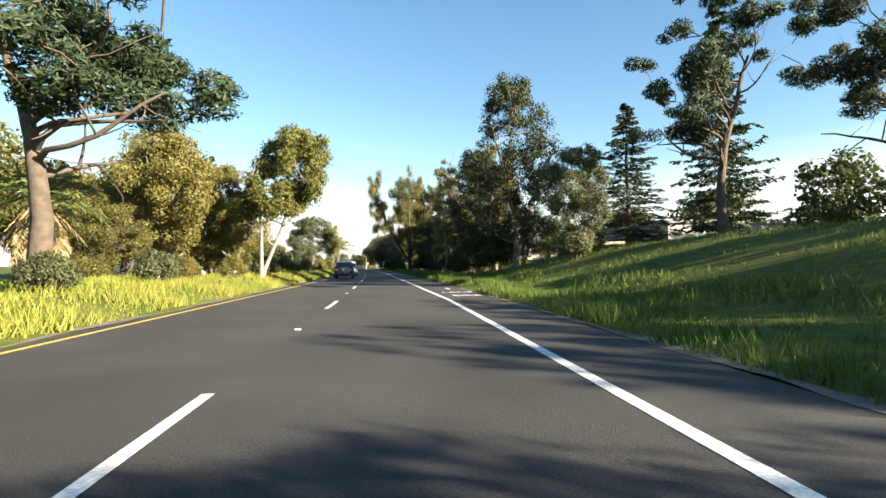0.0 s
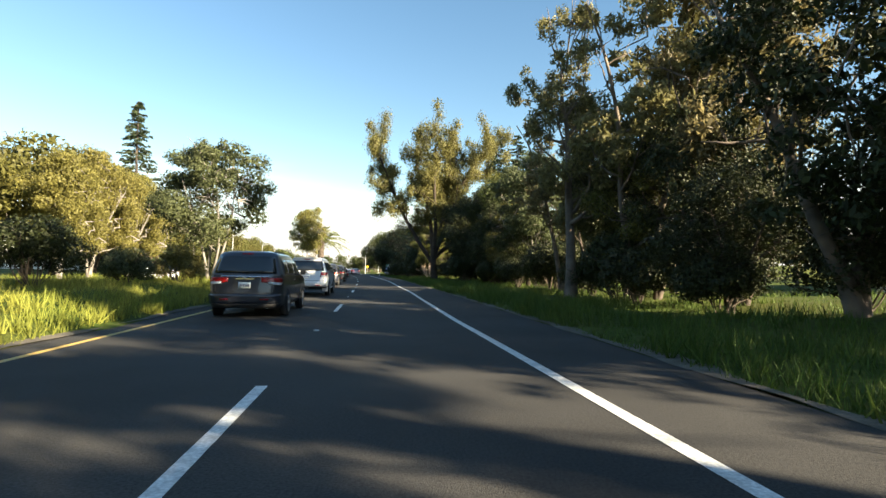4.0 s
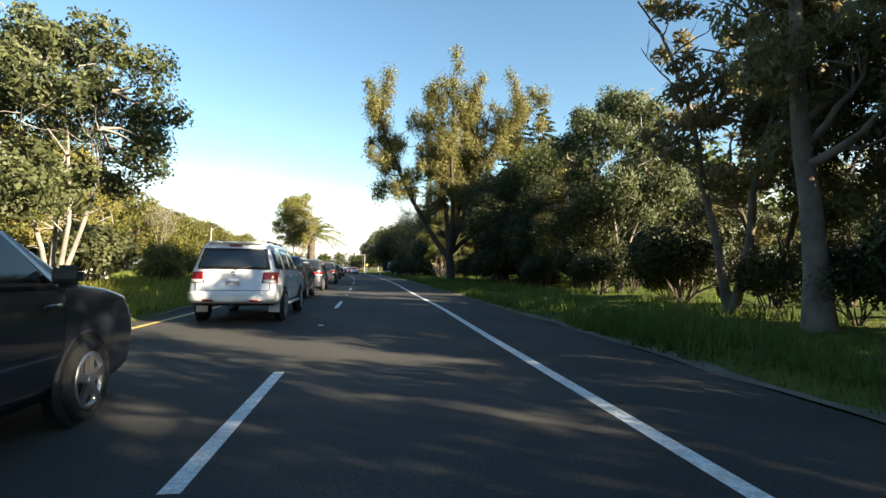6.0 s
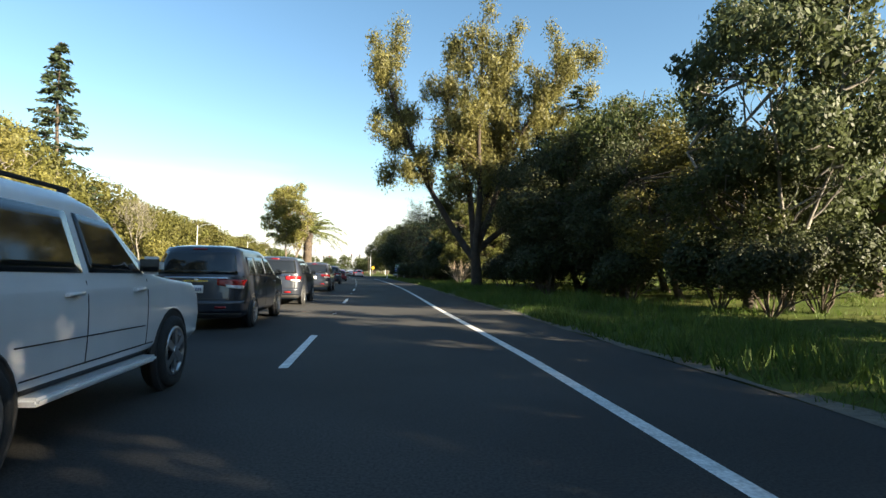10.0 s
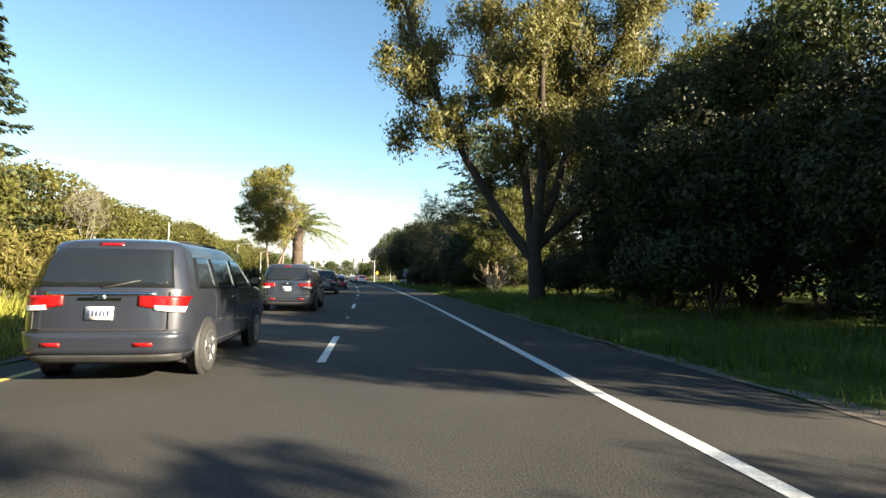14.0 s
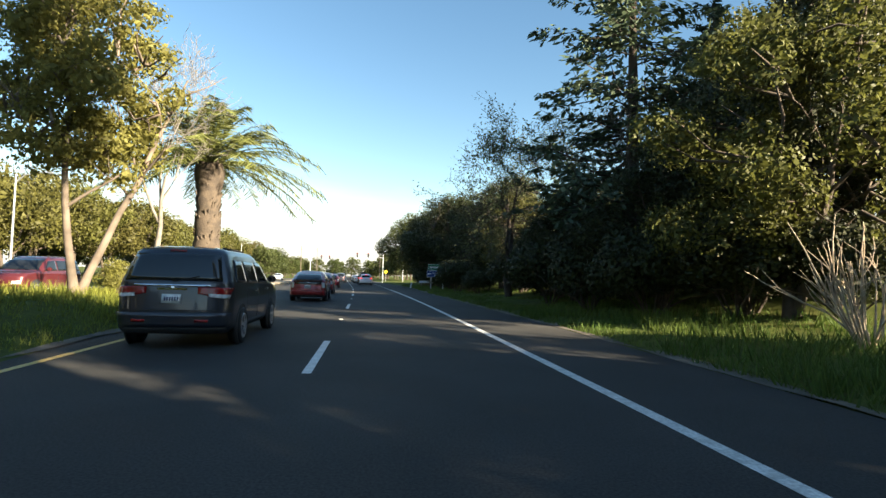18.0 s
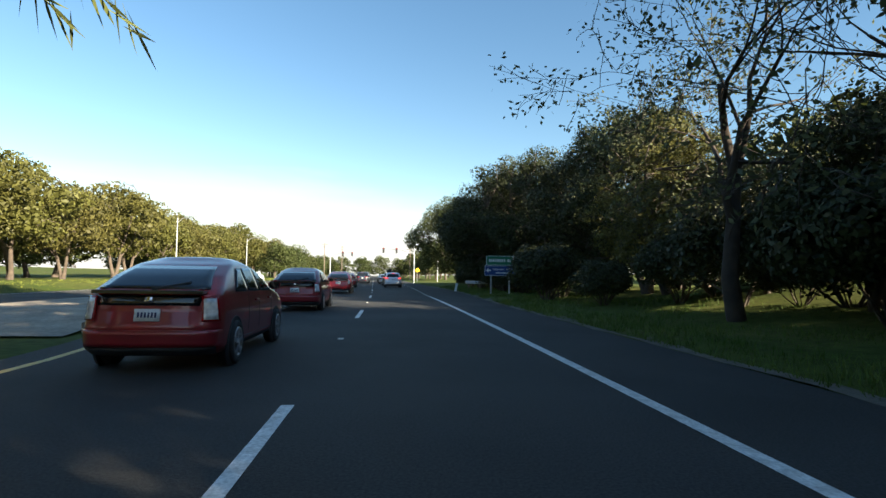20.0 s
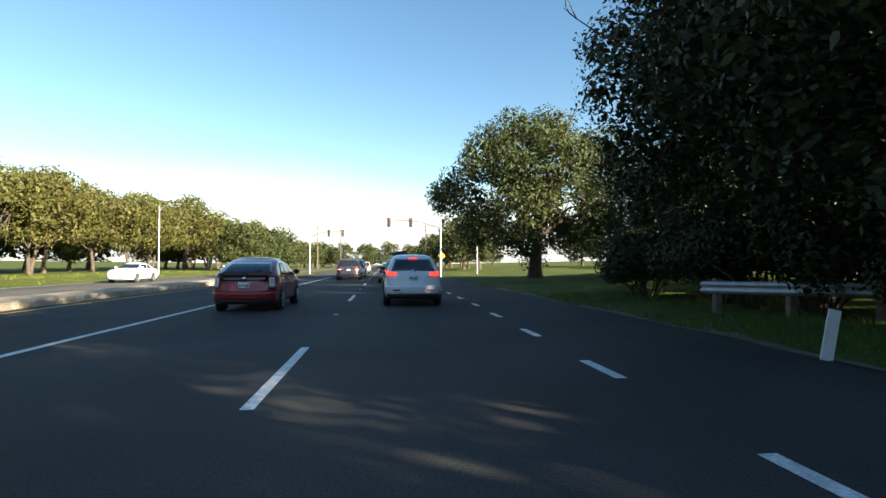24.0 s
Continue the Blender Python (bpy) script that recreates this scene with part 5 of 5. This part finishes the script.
CROSS = [(0.24, 0.80, 0.12, 4.02, 0.24), (0.34, 0.865, 0.02, 4.12, 0.28), (0.60, 0.88, 0.0, 4.16, 0.3), (0.82, 0.88, 0.04, 4.06, 0.3), (0.98, 0.86, 0.06, 3.75, 0.29), (1.05, 0.845, 0.10, 3.42, 0.27), (1.10, 0.83, 0.13, 3.25, 0.26), (1.38, 0.72, 0.32, 2.75, 0.25), (1.53, 0.65, 0.46, 2.35, 0.25), (1.60, 0.56, 0.62, 2.05, 0.25)]
CROSS_GLASS = [[(0.55, 1.12), (0.98, 1.11), (0.98, 1.42), (0.72, 1.42)], [(1.06, 1.11), (1.82, 1.09), (1.82, 1.47), (1.06, 1.45)], [(1.90, 1.09), (2.92, 1.08), (2.35, 1.44), (1.90, 1.47)]]


def crossover(label, mat, lit=False, extra=()):
    return car("crossover", label, mat, CROSS, 1.07, 1.53, (0.78, 3.38), 0.32, (0.68, 0.56, 1.12, 1.48), [(0.50, 0.98), (0.80, 0.96), (0.82, 1.10), (0.52, 1.06)], 0.90, (0.40, 0.66), CROSS_GLASS,
               extras=(pod(0.50, 0, 0), rails(1.64, 0.52, 0.9, 2.2), *extra), third=1.50, lit=lit, band=True)


SEDAN = [(0.22, 0.80, 0.12, 4.62, 0.24), (0.32, 0.88, 0.02, 4.74, 0.28), (0.60, 0.90, 0.0, 4.78, 0.3), (0.82, 0.89, 0.05, 4.62, 0.3), (0.95, 0.87, 0.08, 4.3, 0.28), (1.0, 0.85, 0.30, 3.65, 0.26), (1.03, 0.83, 0.62, 3.42, 0.25), (1.25, 0.72, 1.05, 2.95, 0.24), (1.38, 0.64, 1.40, 2.6, 0.24), (1.44, 0.55, 1.7, 2.3, 0.22)]
SEDAN_GLASS = [[(1.25, 1.05), (1.9, 1.04), (1.9, 1.33), (1.5, 1.31)], [(1.98, 1.04), (3.2, 1.03), (2.65, 1.33), (1.98, 1.34)]]


def sedan(label, mat, lit=False):
    return car("sedan", label, mat, SEDAN, 1.0, 1.38, (1.05, 3.8), 0.32, (0.70, 0.58, 1.06, 1.36), [(0.48, 0.72), (0.86, 0.72), (0.85, 0.90), (0.5, 0.90)], 0.62, (0.36, 0.56), SEDAN_GLASS, lit=lit)


def park(ob, s, off, turn=0.0):
    ob.matrix_basis = Matrix.LocRotScale(R(s, off, 0.0), Euler((0, 0, radians(heading(s) + turn))), None)
    return ob


def again(ob, s, off, turn=0.0, label=""):
    c = copy_thing(ob, Matrix.LocRotScale(R(s, off, 0.0), Euler((0, 0, radians(heading(s) + turn))), None))
    if label:
        c["label"] = label
    return c


# cars are placed to fit the camera's view at chosen moments
van = park(minivan("dark grey minivan with tinted windows waiting in traffic", CAR_GREY), 57.3, -2.2)
big_suv = park(suv("large white sport utility vehicle with roof rails and red lamps", CAR_WHITE), 69.2, -2.0)
silver_van = park(minivan("silver minivan queueing behind a sport utility vehicle", CAR_SILVER), 254.0, -1.7)
# the one grey van again, wherever a later view needs it
again(van, 87.1, -2.45, label="dark grey minivan, same van repeated for a later view")
again(van, 78.6, -2.5, label="dark grey minivan, same van repeated ahead of the white utility vehicle")
again(van, 100.7, -2.35, label="dark grey minivan, same van repeated beside the median")
again(van, 120.2, -2.55, label="dark grey minivan, same van repeated near the palm")
# one red car, repeated to fit successive camera views
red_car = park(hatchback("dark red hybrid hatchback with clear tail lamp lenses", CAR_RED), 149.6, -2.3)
again(red_car, 137.7, -2.1, label="red hatchback, same car repeated for an earlier view")
again(red_car, 168.0, -2.3, label="red hatchback, same car repeated for a later view")
again(red_car, 186.2, -2.6, label="red hatchback, same car repeated for the last view")
again(van, 216.0, -1.7, label="dark minivan slowing near the crossing")
white_cross = park(crossover("white electric crossover with lit brake lamps", CAR_WHITE, True), 187.6, 2.15)
park(crossover("dark crossover carrying a bag on its roof", CAR_BLACK, True, (roof_box(),)), 197.5, 2.1)
again(big_suv, 226.0, -1.6, label="white utility vehicle waiting by the signals")
silver_sedan = park(sedan("silver sedan in the queue by the signals", CAR_SILVER), 209, 1.8)
for s, o in ((219, 1.8), (236, -1.7), (246, -1.7), (231, 1.8), (243, 1.8)):
    again(silver_sedan, s, o)
# the other carriageway
blue_wagon = park(suv("old blue-grey estate car on the other carriageway", CAR_BLUE), 132, -14.6, 180)
maroon_suv = park(suv("dark maroon utility vehicle on the other carriageway", CAR_MAROON), 138.5, -14.6, 180)
white_sedan = park(sedan("white sedan on the other carriageway", CAR_WHITE), 232, -15.0, 180)
for s, o, lab in ((62, -14.4, "white sedan seen across the median"), (95, -17.6, "white sedan passing behind the bushes"), (47, -14.4, "pale sedan beyond the median grass"), (214, -17.5, "white sedan on the other carriageway")):
    again(white_sedan, s, o, 180, lab)

# ---- roadside things ----
STEEL = material("galvanised_steel", (0.42, 0.43, 0.44), 0.45, 0.7, vary=0.15, scale=5, bump=0.1)
WOOD = material("weathered_wood", (0.21, 0.165, 0.125), 0.9, color2=(0.12, 0.095, 0.075), scale=4, bump=0.5, bump_scale=25)
SIGN_GREEN = material("sign_green", (0.012, 0.16, 0.085), 0.4, vary=0.06, scale=3)
SIGN_BLUE = material("sign_blue", (0.012, 0.05, 0.20), 0.5, vary=0.06, scale=3)
SIGN_WHITE = material("sign_white", (0.74, 0.75, 0.74), 0.4, vary=0.04, scale=6)
SIGN_YELLOW = material("sign_yellow", (0.70, 0.46, 0.03), 0.4, vary=0.05, scale=6)
WALL_GREY = material("building_grey", (0.26, 0.25, 0.235), 0.85, vary=0.08, scale=0.7, bump=0.1, detail_scale=10)
WALL_WHITE = material("building_white", (0.66, 0.63, 0.58), 0.8, vary=0.06, scale=0.7, bump=0.1, detail_scale=10)
ROOF = material("building_roof", (0.22, 0.17, 0.14), 0.85, vary=0.12, scale=1.0, bump=0.2, detail_scale=8)
WIN = material("building_glass", (0.035, 0.045, 0.055), 0.08, spec=0.8, vary=0.2, scale=1)


def local(s, off, z=0.0, turn=0.0):
    return Matrix.Translation(R(s, off, z)) @ Matrix.Rotation(radians(heading(s) + turn), 4, "Z")


def text_mesh(body, size, mat, parent, m, stretch=1.0, depth=0.002, name="letters"):
    cu = bpy.data.curves.new(name, "FONT")
    cu.body, cu.size, cu.align_x, cu.align_y, cu.extrude = body, size, "CENTER", "CENTER", depth
    tmp = bpy.data.objects.new(name, cu)
    scene.collection.objects.link(tmp)
    bpy.context.view_layer.update()
    me = bpy.data.meshes.new_from_object(tmp.evaluated_get(bpy.context.evaluated_depsgraph_get()))
    bpy.data.objects.remove(tmp)
    me.transform(m @ Matrix.Diagonal((1, stretch, 1, 1)))
    me.materials.clear()
    me.materials.append(mat)
    ob = new(name, me)
    ob.parent = parent
    return ob


# words and arrow in the bike lane
text_mesh("BIKE", 0.62, PAINT_WHITE, road, local(20.9, 5.15, 0.006), 2.1, 0.001, "bike_word")
text_mesh("LANE", 0.62, PAINT_WHITE, road, local(23.6, 5.15, 0.006), 2.1, 0.001, "lane_word")


def flat(name, pts, mat, parent, m, z=0.006):
    verts = [m @ Vector((x, y, z)) for x, y in pts]
    return mesh_object(name, verts, [tuple(range(len(pts)))], mat, parent, False)


flat("bike_arrow", [(-0.06, -1.0), (0.06, -1.0), (0.06, 0.4), (0.28, 0.3), (0, 1.0), (-0.28, 0.3), (-0.06, 0.4)], PAINT_WHITE, road, local(27.6, 5.15))
# left-turn arrow in the turning lane
m = local(176.0, -6.0)
flat("turn_arrow", [(0.42, -5.5), (0.78, -5.5), (0.80, 0.6), (0.62, 2.2), (0.1, 3.0), (-0.55, 3.3), (-0.55, 5.0), (-1.9, 2.6), (-0.55, 0.4), (-0.55, 2.1), (0.0, 1.9), (0.36, 1.2), (0.44, 0.2)], PAINT_WHITE, road, m)

# concrete median with kerb between the carriageways
med = tagged(new("median_island"), "pale tan concrete median with low kerbs", "median", kind="structure")
c_s = frange(141, 240, 1.5)
strip("median_top", c_s, [-12.2, -12.15, -11.4, lambda s: left_edge(s) - 0.9, lambda s: left_edge(s) - 0.42], lambda s, o: 0.0 if o == -12.2 else (0.16 if o == -12.15 or o > left_edge(s) - 0.5 else 0.22) * ramp(s, 141, 146) + 0.005, CONCRETE, med)
for s in frange(142, 236, 3.0):
    a, b = s, s + 2.97
    rows = [R(t, left_edge(t) + d, z) for t in (a, b) for d, z in ((-0.44, -0.04), (-0.44, 0.18), (-0.40, 0.2), (-0.31, 0.2), (-0.27, 0.16), (-0.25, -0.04))]
    mesh_object("kerb", rows, [(i, i + 1, i + 7, i + 6) for i in range(5)] + [(0, 6, 11, 5), (5, 4, 3, 2, 1, 0), (6, 7, 8, 9, 10, 11)], CONCRETE, med, False)

# direction sign on two posts
sign = tagged(new("direction_sign"), "green and blue direction sign on two steel posts", "sign")
sm = local(166.2, 8.85, 0.0, 0)
sign.matrix_basis = sm @ Matrix.Diagonal((0.9, 1, 0.93, 1))
for x in (-0.72, 0.72):
    box("post", (0.1, 0.1, 3.0), (x, 0.06, 1.45), STEEL, sign, 0.01)
gp = box("upper_panel", (2.15, 0.02, 0.72), (-0.05, -0.02, 2.62), SIGN_GREEN, sign, 0.008, label="green panel with white border and bars")
bp = box("lower_panel", (2.5, 0.02, 0.76), (0, -0.02, 1.86), SIGN_BLUE, sign, 0.008, label="blue panel with arrow and white words")
for px, pz, pw, ph, pp in ((-0.05, 2.62, 2.15, 0.72, gp), (0, 1.86, 2.5, 0.76, bp)):
    for sx, sz, w, h in ((0, ph / 2 - 0.03, pw - 0.06, 0.025), (0, -ph / 2 + 0.03, pw - 0.06, 0.025), (pw / 2 - 0.03, 0, 0.025, ph - 0.06), (-pw / 2 + 0.03, 0, 0.025, ph - 0.06)):
        box("border", (w, 0.006, h), (px + sx, -0.034, pz + sz), SIGN_WHITE, pp, 0.0)
for i, w in enumerate((0.15, 0.11, 0.13, 0.11, 0.12, 0.13, 0.11, 0.12, 0.13, 0.0, 0.15, 0.1)):
    if w:
        box("letter_bar", (w * 0.75, 0.006, 0.2), (-0.85 + 0.145 * i, -0.034, 2.62), SIGN_WHITE, gp, 0.0)
text_mesh("Veterans  Affairs", 0.255, SIGN_WHITE, bp, Matrix.Translation((0.22, -0.036, 1.97)) @ Matrix.Rotation(math.pi / 2, 4, "X"), 1.0, 0.003, "words")
for i in range(13):
    box("letter_bar", (0.062, 0.006, 0.1), (-0.32 + 0.09 * i, -0.034, 1.70), SIGN_WHITE, bp, 0.0)
mesh_object("arrow", [Vector(p) for p in ((-1.13, -0.036, 1.88), (-0.95, -0.036, 2.05), (-0.95, -0.036, 1.93), (-0.75, -0.036, 1.93), (-0.75, -0.036, 1.83), (-0.95, -0.036, 1.83), (-0.95, -0.036, 1.71))], [(0, 6, 5, 4, 3, 2, 1)], SIGN_WHITE, bp, False)

# guard rail with timber posts and a leaning marker
rail = tagged(new("guard_rail"), "steel guard rail on timber posts at the verge", "guard rail")
prof = [(0.0, 0.42), (-0.07, 0.47), (-0.07, 0.52), (0.0, 0.57), (-0.07, 0.62), (-0.07, 0.68), (0.0, 0.73)]
rs = frange(177.0, 183.0, 0.75)


def rail_off(s):
    return 9.3 + 0.62 * (183 - s)


verts = [R(s, rail_off(s) + dx, z + height(s, rail_off(s)) + 0.1) for s in rs for dx, z in prof] + [R(s, rail_off(s) + dx + 0.012, z + height(s, rail_off(s)) + 0.1) for s in rs for dx, z in prof]
nk, nn = len(prof), len(rs) * len(prof)
mesh_object("beam", verts, [(i * nk + j, i * nk + j + 1, (i + 1) * nk + j + 1, (i + 1) * nk + j) for i in range(len(rs) - 1) for j in range(nk - 1)] + [(nn + (i + 1) * nk + j, nn + (i + 1) * nk + j + 1, nn + i * nk + j + 1, nn + i * nk + j) for i in range(len(rs) - 1) for j in range(nk - 1)], STEEL, rail)
for s in frange(177.2, 183, 1.4):
    o = rail_off(s) + 0.14
    box("post", (0.18, 0.18, 1.0), R(s, o, height(s, o) + 0.4), WOOD, rail, 0.015, Matrix.Rotation(radians(heading(s)), 4, "Z"))
marker = tagged(new("marker_post"), "white leaning marker panel in front of the guard rail", "road marker")
mo = 7.4
marker.matrix_basis = local(177.0, mo, height(177.0, mo) - 0.12)
box("panel", (0.2, 0.02, 0.72), (0, 0, 0.5), SIGN_WHITE, marker, 0.005, Matrix.Rotation(radians(12), 4, "Y"))
box("stake", (0.05, 0.04, 0.5), (-0.06, 0.02, 0.15), STEEL, marker, 0.005)


def lamp_post(s, off, h=8.5, reach=2.2, turn=0, label="tall grey steel street lamp with a curved arm"):
    root = tagged(new("street_lamp"), label, "street lamp")
    root.matrix_basis = local(s, off, height(s, off), turn)
    b = Build()
    b.tube([(0, 0, -0.1), (0, 0, h * 0.5), (0, 0, h)], [0.10, 0.08, 0.06], 10)
    new("pole", b.mesh("pole", STEEL, True)).parent = root
    a = Build()
    a.tube([(0, 0, h - 0.6), (reach * 0.3, 0, h - 0.05), (reach * 0.7, 0, h + 0.15), (reach, 0, h + 0.2)], [0.05, 0.045, 0.04, 0.035], 8)
    new("arm", a.mesh("arm", STEEL, True)).parent = root
    box("lamp_head", (0.6, 0.22, 0.12), (reach + 0.2, 0, h + 0.18), STEEL, root, 0.04)
    return root


lamp_post(231, -23.0, 7.5, 1.8)
lamp_post(196, -23.0, 7.5, 1.8)
lamp_post(150, -23.0, 7.5, 1.8)
lamp_post(234, 12.5, 8.5, -3.0)


def signal(s, off, arm, turn=0):
    root = tagged(new("traffic_signal"), "traffic signal mast with a long arm over the road", "traffic signal")
    root.matrix_basis = local(s, off, 0.0, turn)
    b = Build()
    b.tube([(0, 0, -0.1), (0, 0, 3.5), (0, 0, 6.6)], [0.14, 0.12, 0.1], 10)
    new("mast", b.mesh("mast", STEEL, True)).parent = root
    a = Build()
    a.tube([(0, 0, 5.4), (arm * 0.4, 0, 6.1), (arm, 0, 6.3)], [0.09, 0.07, 0.05], 8)
    new("arm", a.mesh("arm", STEEL, True)).parent = root
    for k in (0.55, 0.95):
        hd = box("signal_head", (0.36, 0.2, 1.0), (arm * k, -0.14, 5.95), PLASTIC, root, 0.03)
        for i in range(3):
            lathe("lens", [(-0.01, 0.11), (0.03, 0.09), (0.035, 0.005)], LAMP_RED if i == 0 else PLASTIC, hd, 12).matrix_basis = Matrix.Translation((arm * k, -0.25, 6.27 - 0.32 * i)) @ Matrix.Rotation(-math.pi / 2, 4, "Z")
    return root


signal(229, 7.5, -6.0)
signal(250, -9.5, 5.0)


def pole(s, off, h):
    root = tagged(new("utility_pole"), "brown wooden utility pole with cross arms", "utility pole")
    root.matrix_basis = local(s, off, height(s, off))
    b = Build()
    b.tube([(0, 0, -0.2), (0, 0, h / 2), (0, 0, h)], [0.16, 0.14, 0.11], 8)
    new("pole", b.mesh("pole", WOOD, True)).parent = root
    for z in (h - 0.5, h - 1.4):
        box("cross_arm", (2.4, 0.1, 0.12), (0, 0.1, z), WOOD, root, 0.01)
    return root


pole(330, -18, 13)
pole(345, -12.5, 13)
pole(300, 11.5, 11)
warn = tagged(new("warning_sign"), "yellow diamond warning sign on a post", "sign")
warn.matrix_basis = local(246, 9.5, height(246, 9.5))
box("post", (0.08, 0.08, 2.6), (0, 0, 1.2), STEEL, warn, 0.005)
box("panel", (0.76, 0.02, 0.76), (0, -0.06, 2.5), SIGN_YELLOW, warn, 0.01, Matrix.Rotation(radians(45), 4, "Y"))
# made-up blue panel on a post, in place of an oncoming blue truck
truck_panel = tagged(new("road_sign"), "small blue panel standing in for an oncoming truck", "sign")
truck_panel.matrix_basis = local(101, -9.6, height(101, -9.6))
box("post", (0.07, 0.07, 2.2), (0, 0, 1.0), STEEL, truck_panel, 0.005)
box("panel", (0.95, 0.02, 0.42), (0, -0.05, 1.75), SIGN_BLUE, truck_panel, 0.01)


def building(name, label, s, off, size, storeys, wall, turn=0, windows=6, roof_slope=0.0, z=None):
    root = tagged(new(name), label, "building")
    lx, ly, lz = size
    root.matrix_basis = local(s, off, (height(s, off) if z is None else z) - 0.3, turn)
    wl_ = box("wall", (lx, ly, lz), (0, 0, lz / 2), wall, root, 0.02)
    box("roof", (lx + 0.8, ly + 0.8, 0.35), (0, 0, lz + 0.17), ROOF if roof_slope else wall, root, 0.05)
    hs = lz / storeys
    for st in range(storeys):
        for face in (0, 1):
            n = windows if face == 0 else max(2, int(windows * ly / lx))
            L = lx if face == 0 else ly
            for i in range(n):
                u = -L / 2 + L * (i + 0.5) / n
                w, h = L / n * 0.66, hs * 0.5
                at = (u, -ly / 2 - 0.02, hs * (st + 0.52)) if face == 0 else (-lx / 2 - 0.02, u, hs * (st + 0.52))
                sz = (w, 0.06, h) if face == 0 else (0.06, w, h)
                win = box("window", sz, at, wall, root, 0.01)
                g = (w - 0.12, 0.05, h - 0.12) if face == 0 else (0.05, w - 0.12, h - 0.12)
                ga = (at[0], at[1] - 0.018, at[2]) if face == 0 else (at[0] - 0.018, at[1], at[2])
                box("pane", g, ga, WIN, win, 0.004)
    return root


building("office_building", "low grey office building with flat roof on the bank", 62, 45, (26, 16, 5.0), 1, WALL_GREY, 4, 7)
building("house", "pale low building with a brown roof behind the bank", 60, 30, (12, 8, 3.0), 1, WALL_WHITE, 8, 4, 1.0)
building("office_building", "grey office with wide windows above a grassy bank", 154, 47, (22, 12, 5.2), 2, WALL_GREY, 0, 5)
building("long_building", "long pale building behind the oak row", 175, -58, (16, 46, 5), 1, WALL_WHITE, 180, 6)
# wire fence on the bank
POST_WOOD = material("weathered_post", (0.09, 0.075, 0.06), 0.9, vary=0.25, scale=6, bump=0.4, bump_scale=30)
fence = tagged(new("wire_fence"), "thin wire fence with weathered posts on the bank", "fence")
fs = frange(112, 140, 2.8)
for s in fs:
    box("post", (0.045, 0.045, 1.25), R(s, 16.0, height(s, 16.0) + 0.5), POST_WOOD, fence, 0.008)
for z in (0.5, 0.8, 1.1):
    b = Build()
    b.tube([R(s, 16.0, height(s, 16.0) + z) for s in fs], [0.008] * len(fs), 4)
    new("wire", b.mesh("wire", STEEL)).parent = fence

# ---- grass on the verges ----


def grass(name, label, n, s_rng, off_fn, h_rng, mat, seed, lean=0.35):
    rg = np.random.default_rng(seed)
    tufts = n // 4
    n = 4 * tufts
    v = np.empty((n, 3, 3))
    for i in range(tufts):
        s = rg.uniform(*s_rng)
        o = off_fn(rg, s)
        top = (1 - 0.5 * ramp(s, 122, 140)) * (0.55 + 0.9 * (0.5 + 0.5 * noise.noise((s * 0.35, o * 0.35, seed))))
        # worn and mown patches among the tall tufts
        if noise.noise((s * 0.22, o * 0.5, seed + 9.0)) < -0.08:
            top *= 0.4
        p = np.array(R(s, o, height(s, o) - 0.02))
        for k in range(4):
            hh = top * rg.uniform(*h_rng)
            q = p + np.array([rg.normal() * 0.06, rg.normal() * 0.06, 0])
            a = rg.uniform(0, 2 * math.pi)
            d = np.array([math.cos(a), math.sin(a), 0]) * (0.008 + 0.022 * hh)
            v[4 * i + k] = q - d, q + d, q + np.array([rg.normal() * lean * hh, rg.normal() * lean * hh, hh])
    me = bpy.data.meshes.new(name)
    me.vertices.add(3 * n)
    me.vertices.foreach_set("co", v.ravel())
    me.loops.add(3 * n)
    me.loops.foreach_set("vertex_index", np.arange(3 * n, dtype=np.int32))
    me.polygons.add(n)
    me.polygons.foreach_set("loop_start", np.arange(0, 3 * n, 3, dtype=np.int32))
    me.update(calc_edges=True)
    me.materials.append(mat)
    return tagged(new(name, me), label, "grass", kind="stuff")


grass("verge_grass", "tall fresh green grass along the outer verge", 120000, (2, 192), lambda r, s: edge(s) + 0.08 + 5.6 * r.uniform() ** 1.4, (0.14, 0.46), GRASS, 1)
grass("bank_grass", "green grass covering the bank", 50000, (2, 150), lambda r, s: edge(s) + 5 + 12 * r.uniform(), (0.12, 0.28), GRASS, 2)
grass("median_grass", "long yellow-green grass on the median", 110000, (4, 138), lambda r, s: -4.75 - 6.5 * r.uniform() ** 1.3, (0.14, 0.44), GRASS_DRY, 3)
grass("far_verge_grass", "pale grass beyond the other carriageway", 20000, (20, 260), lambda r, s: -20.8 - 12 * r.uniform(), (0.2, 0.4), GRASS_DRY, 4)
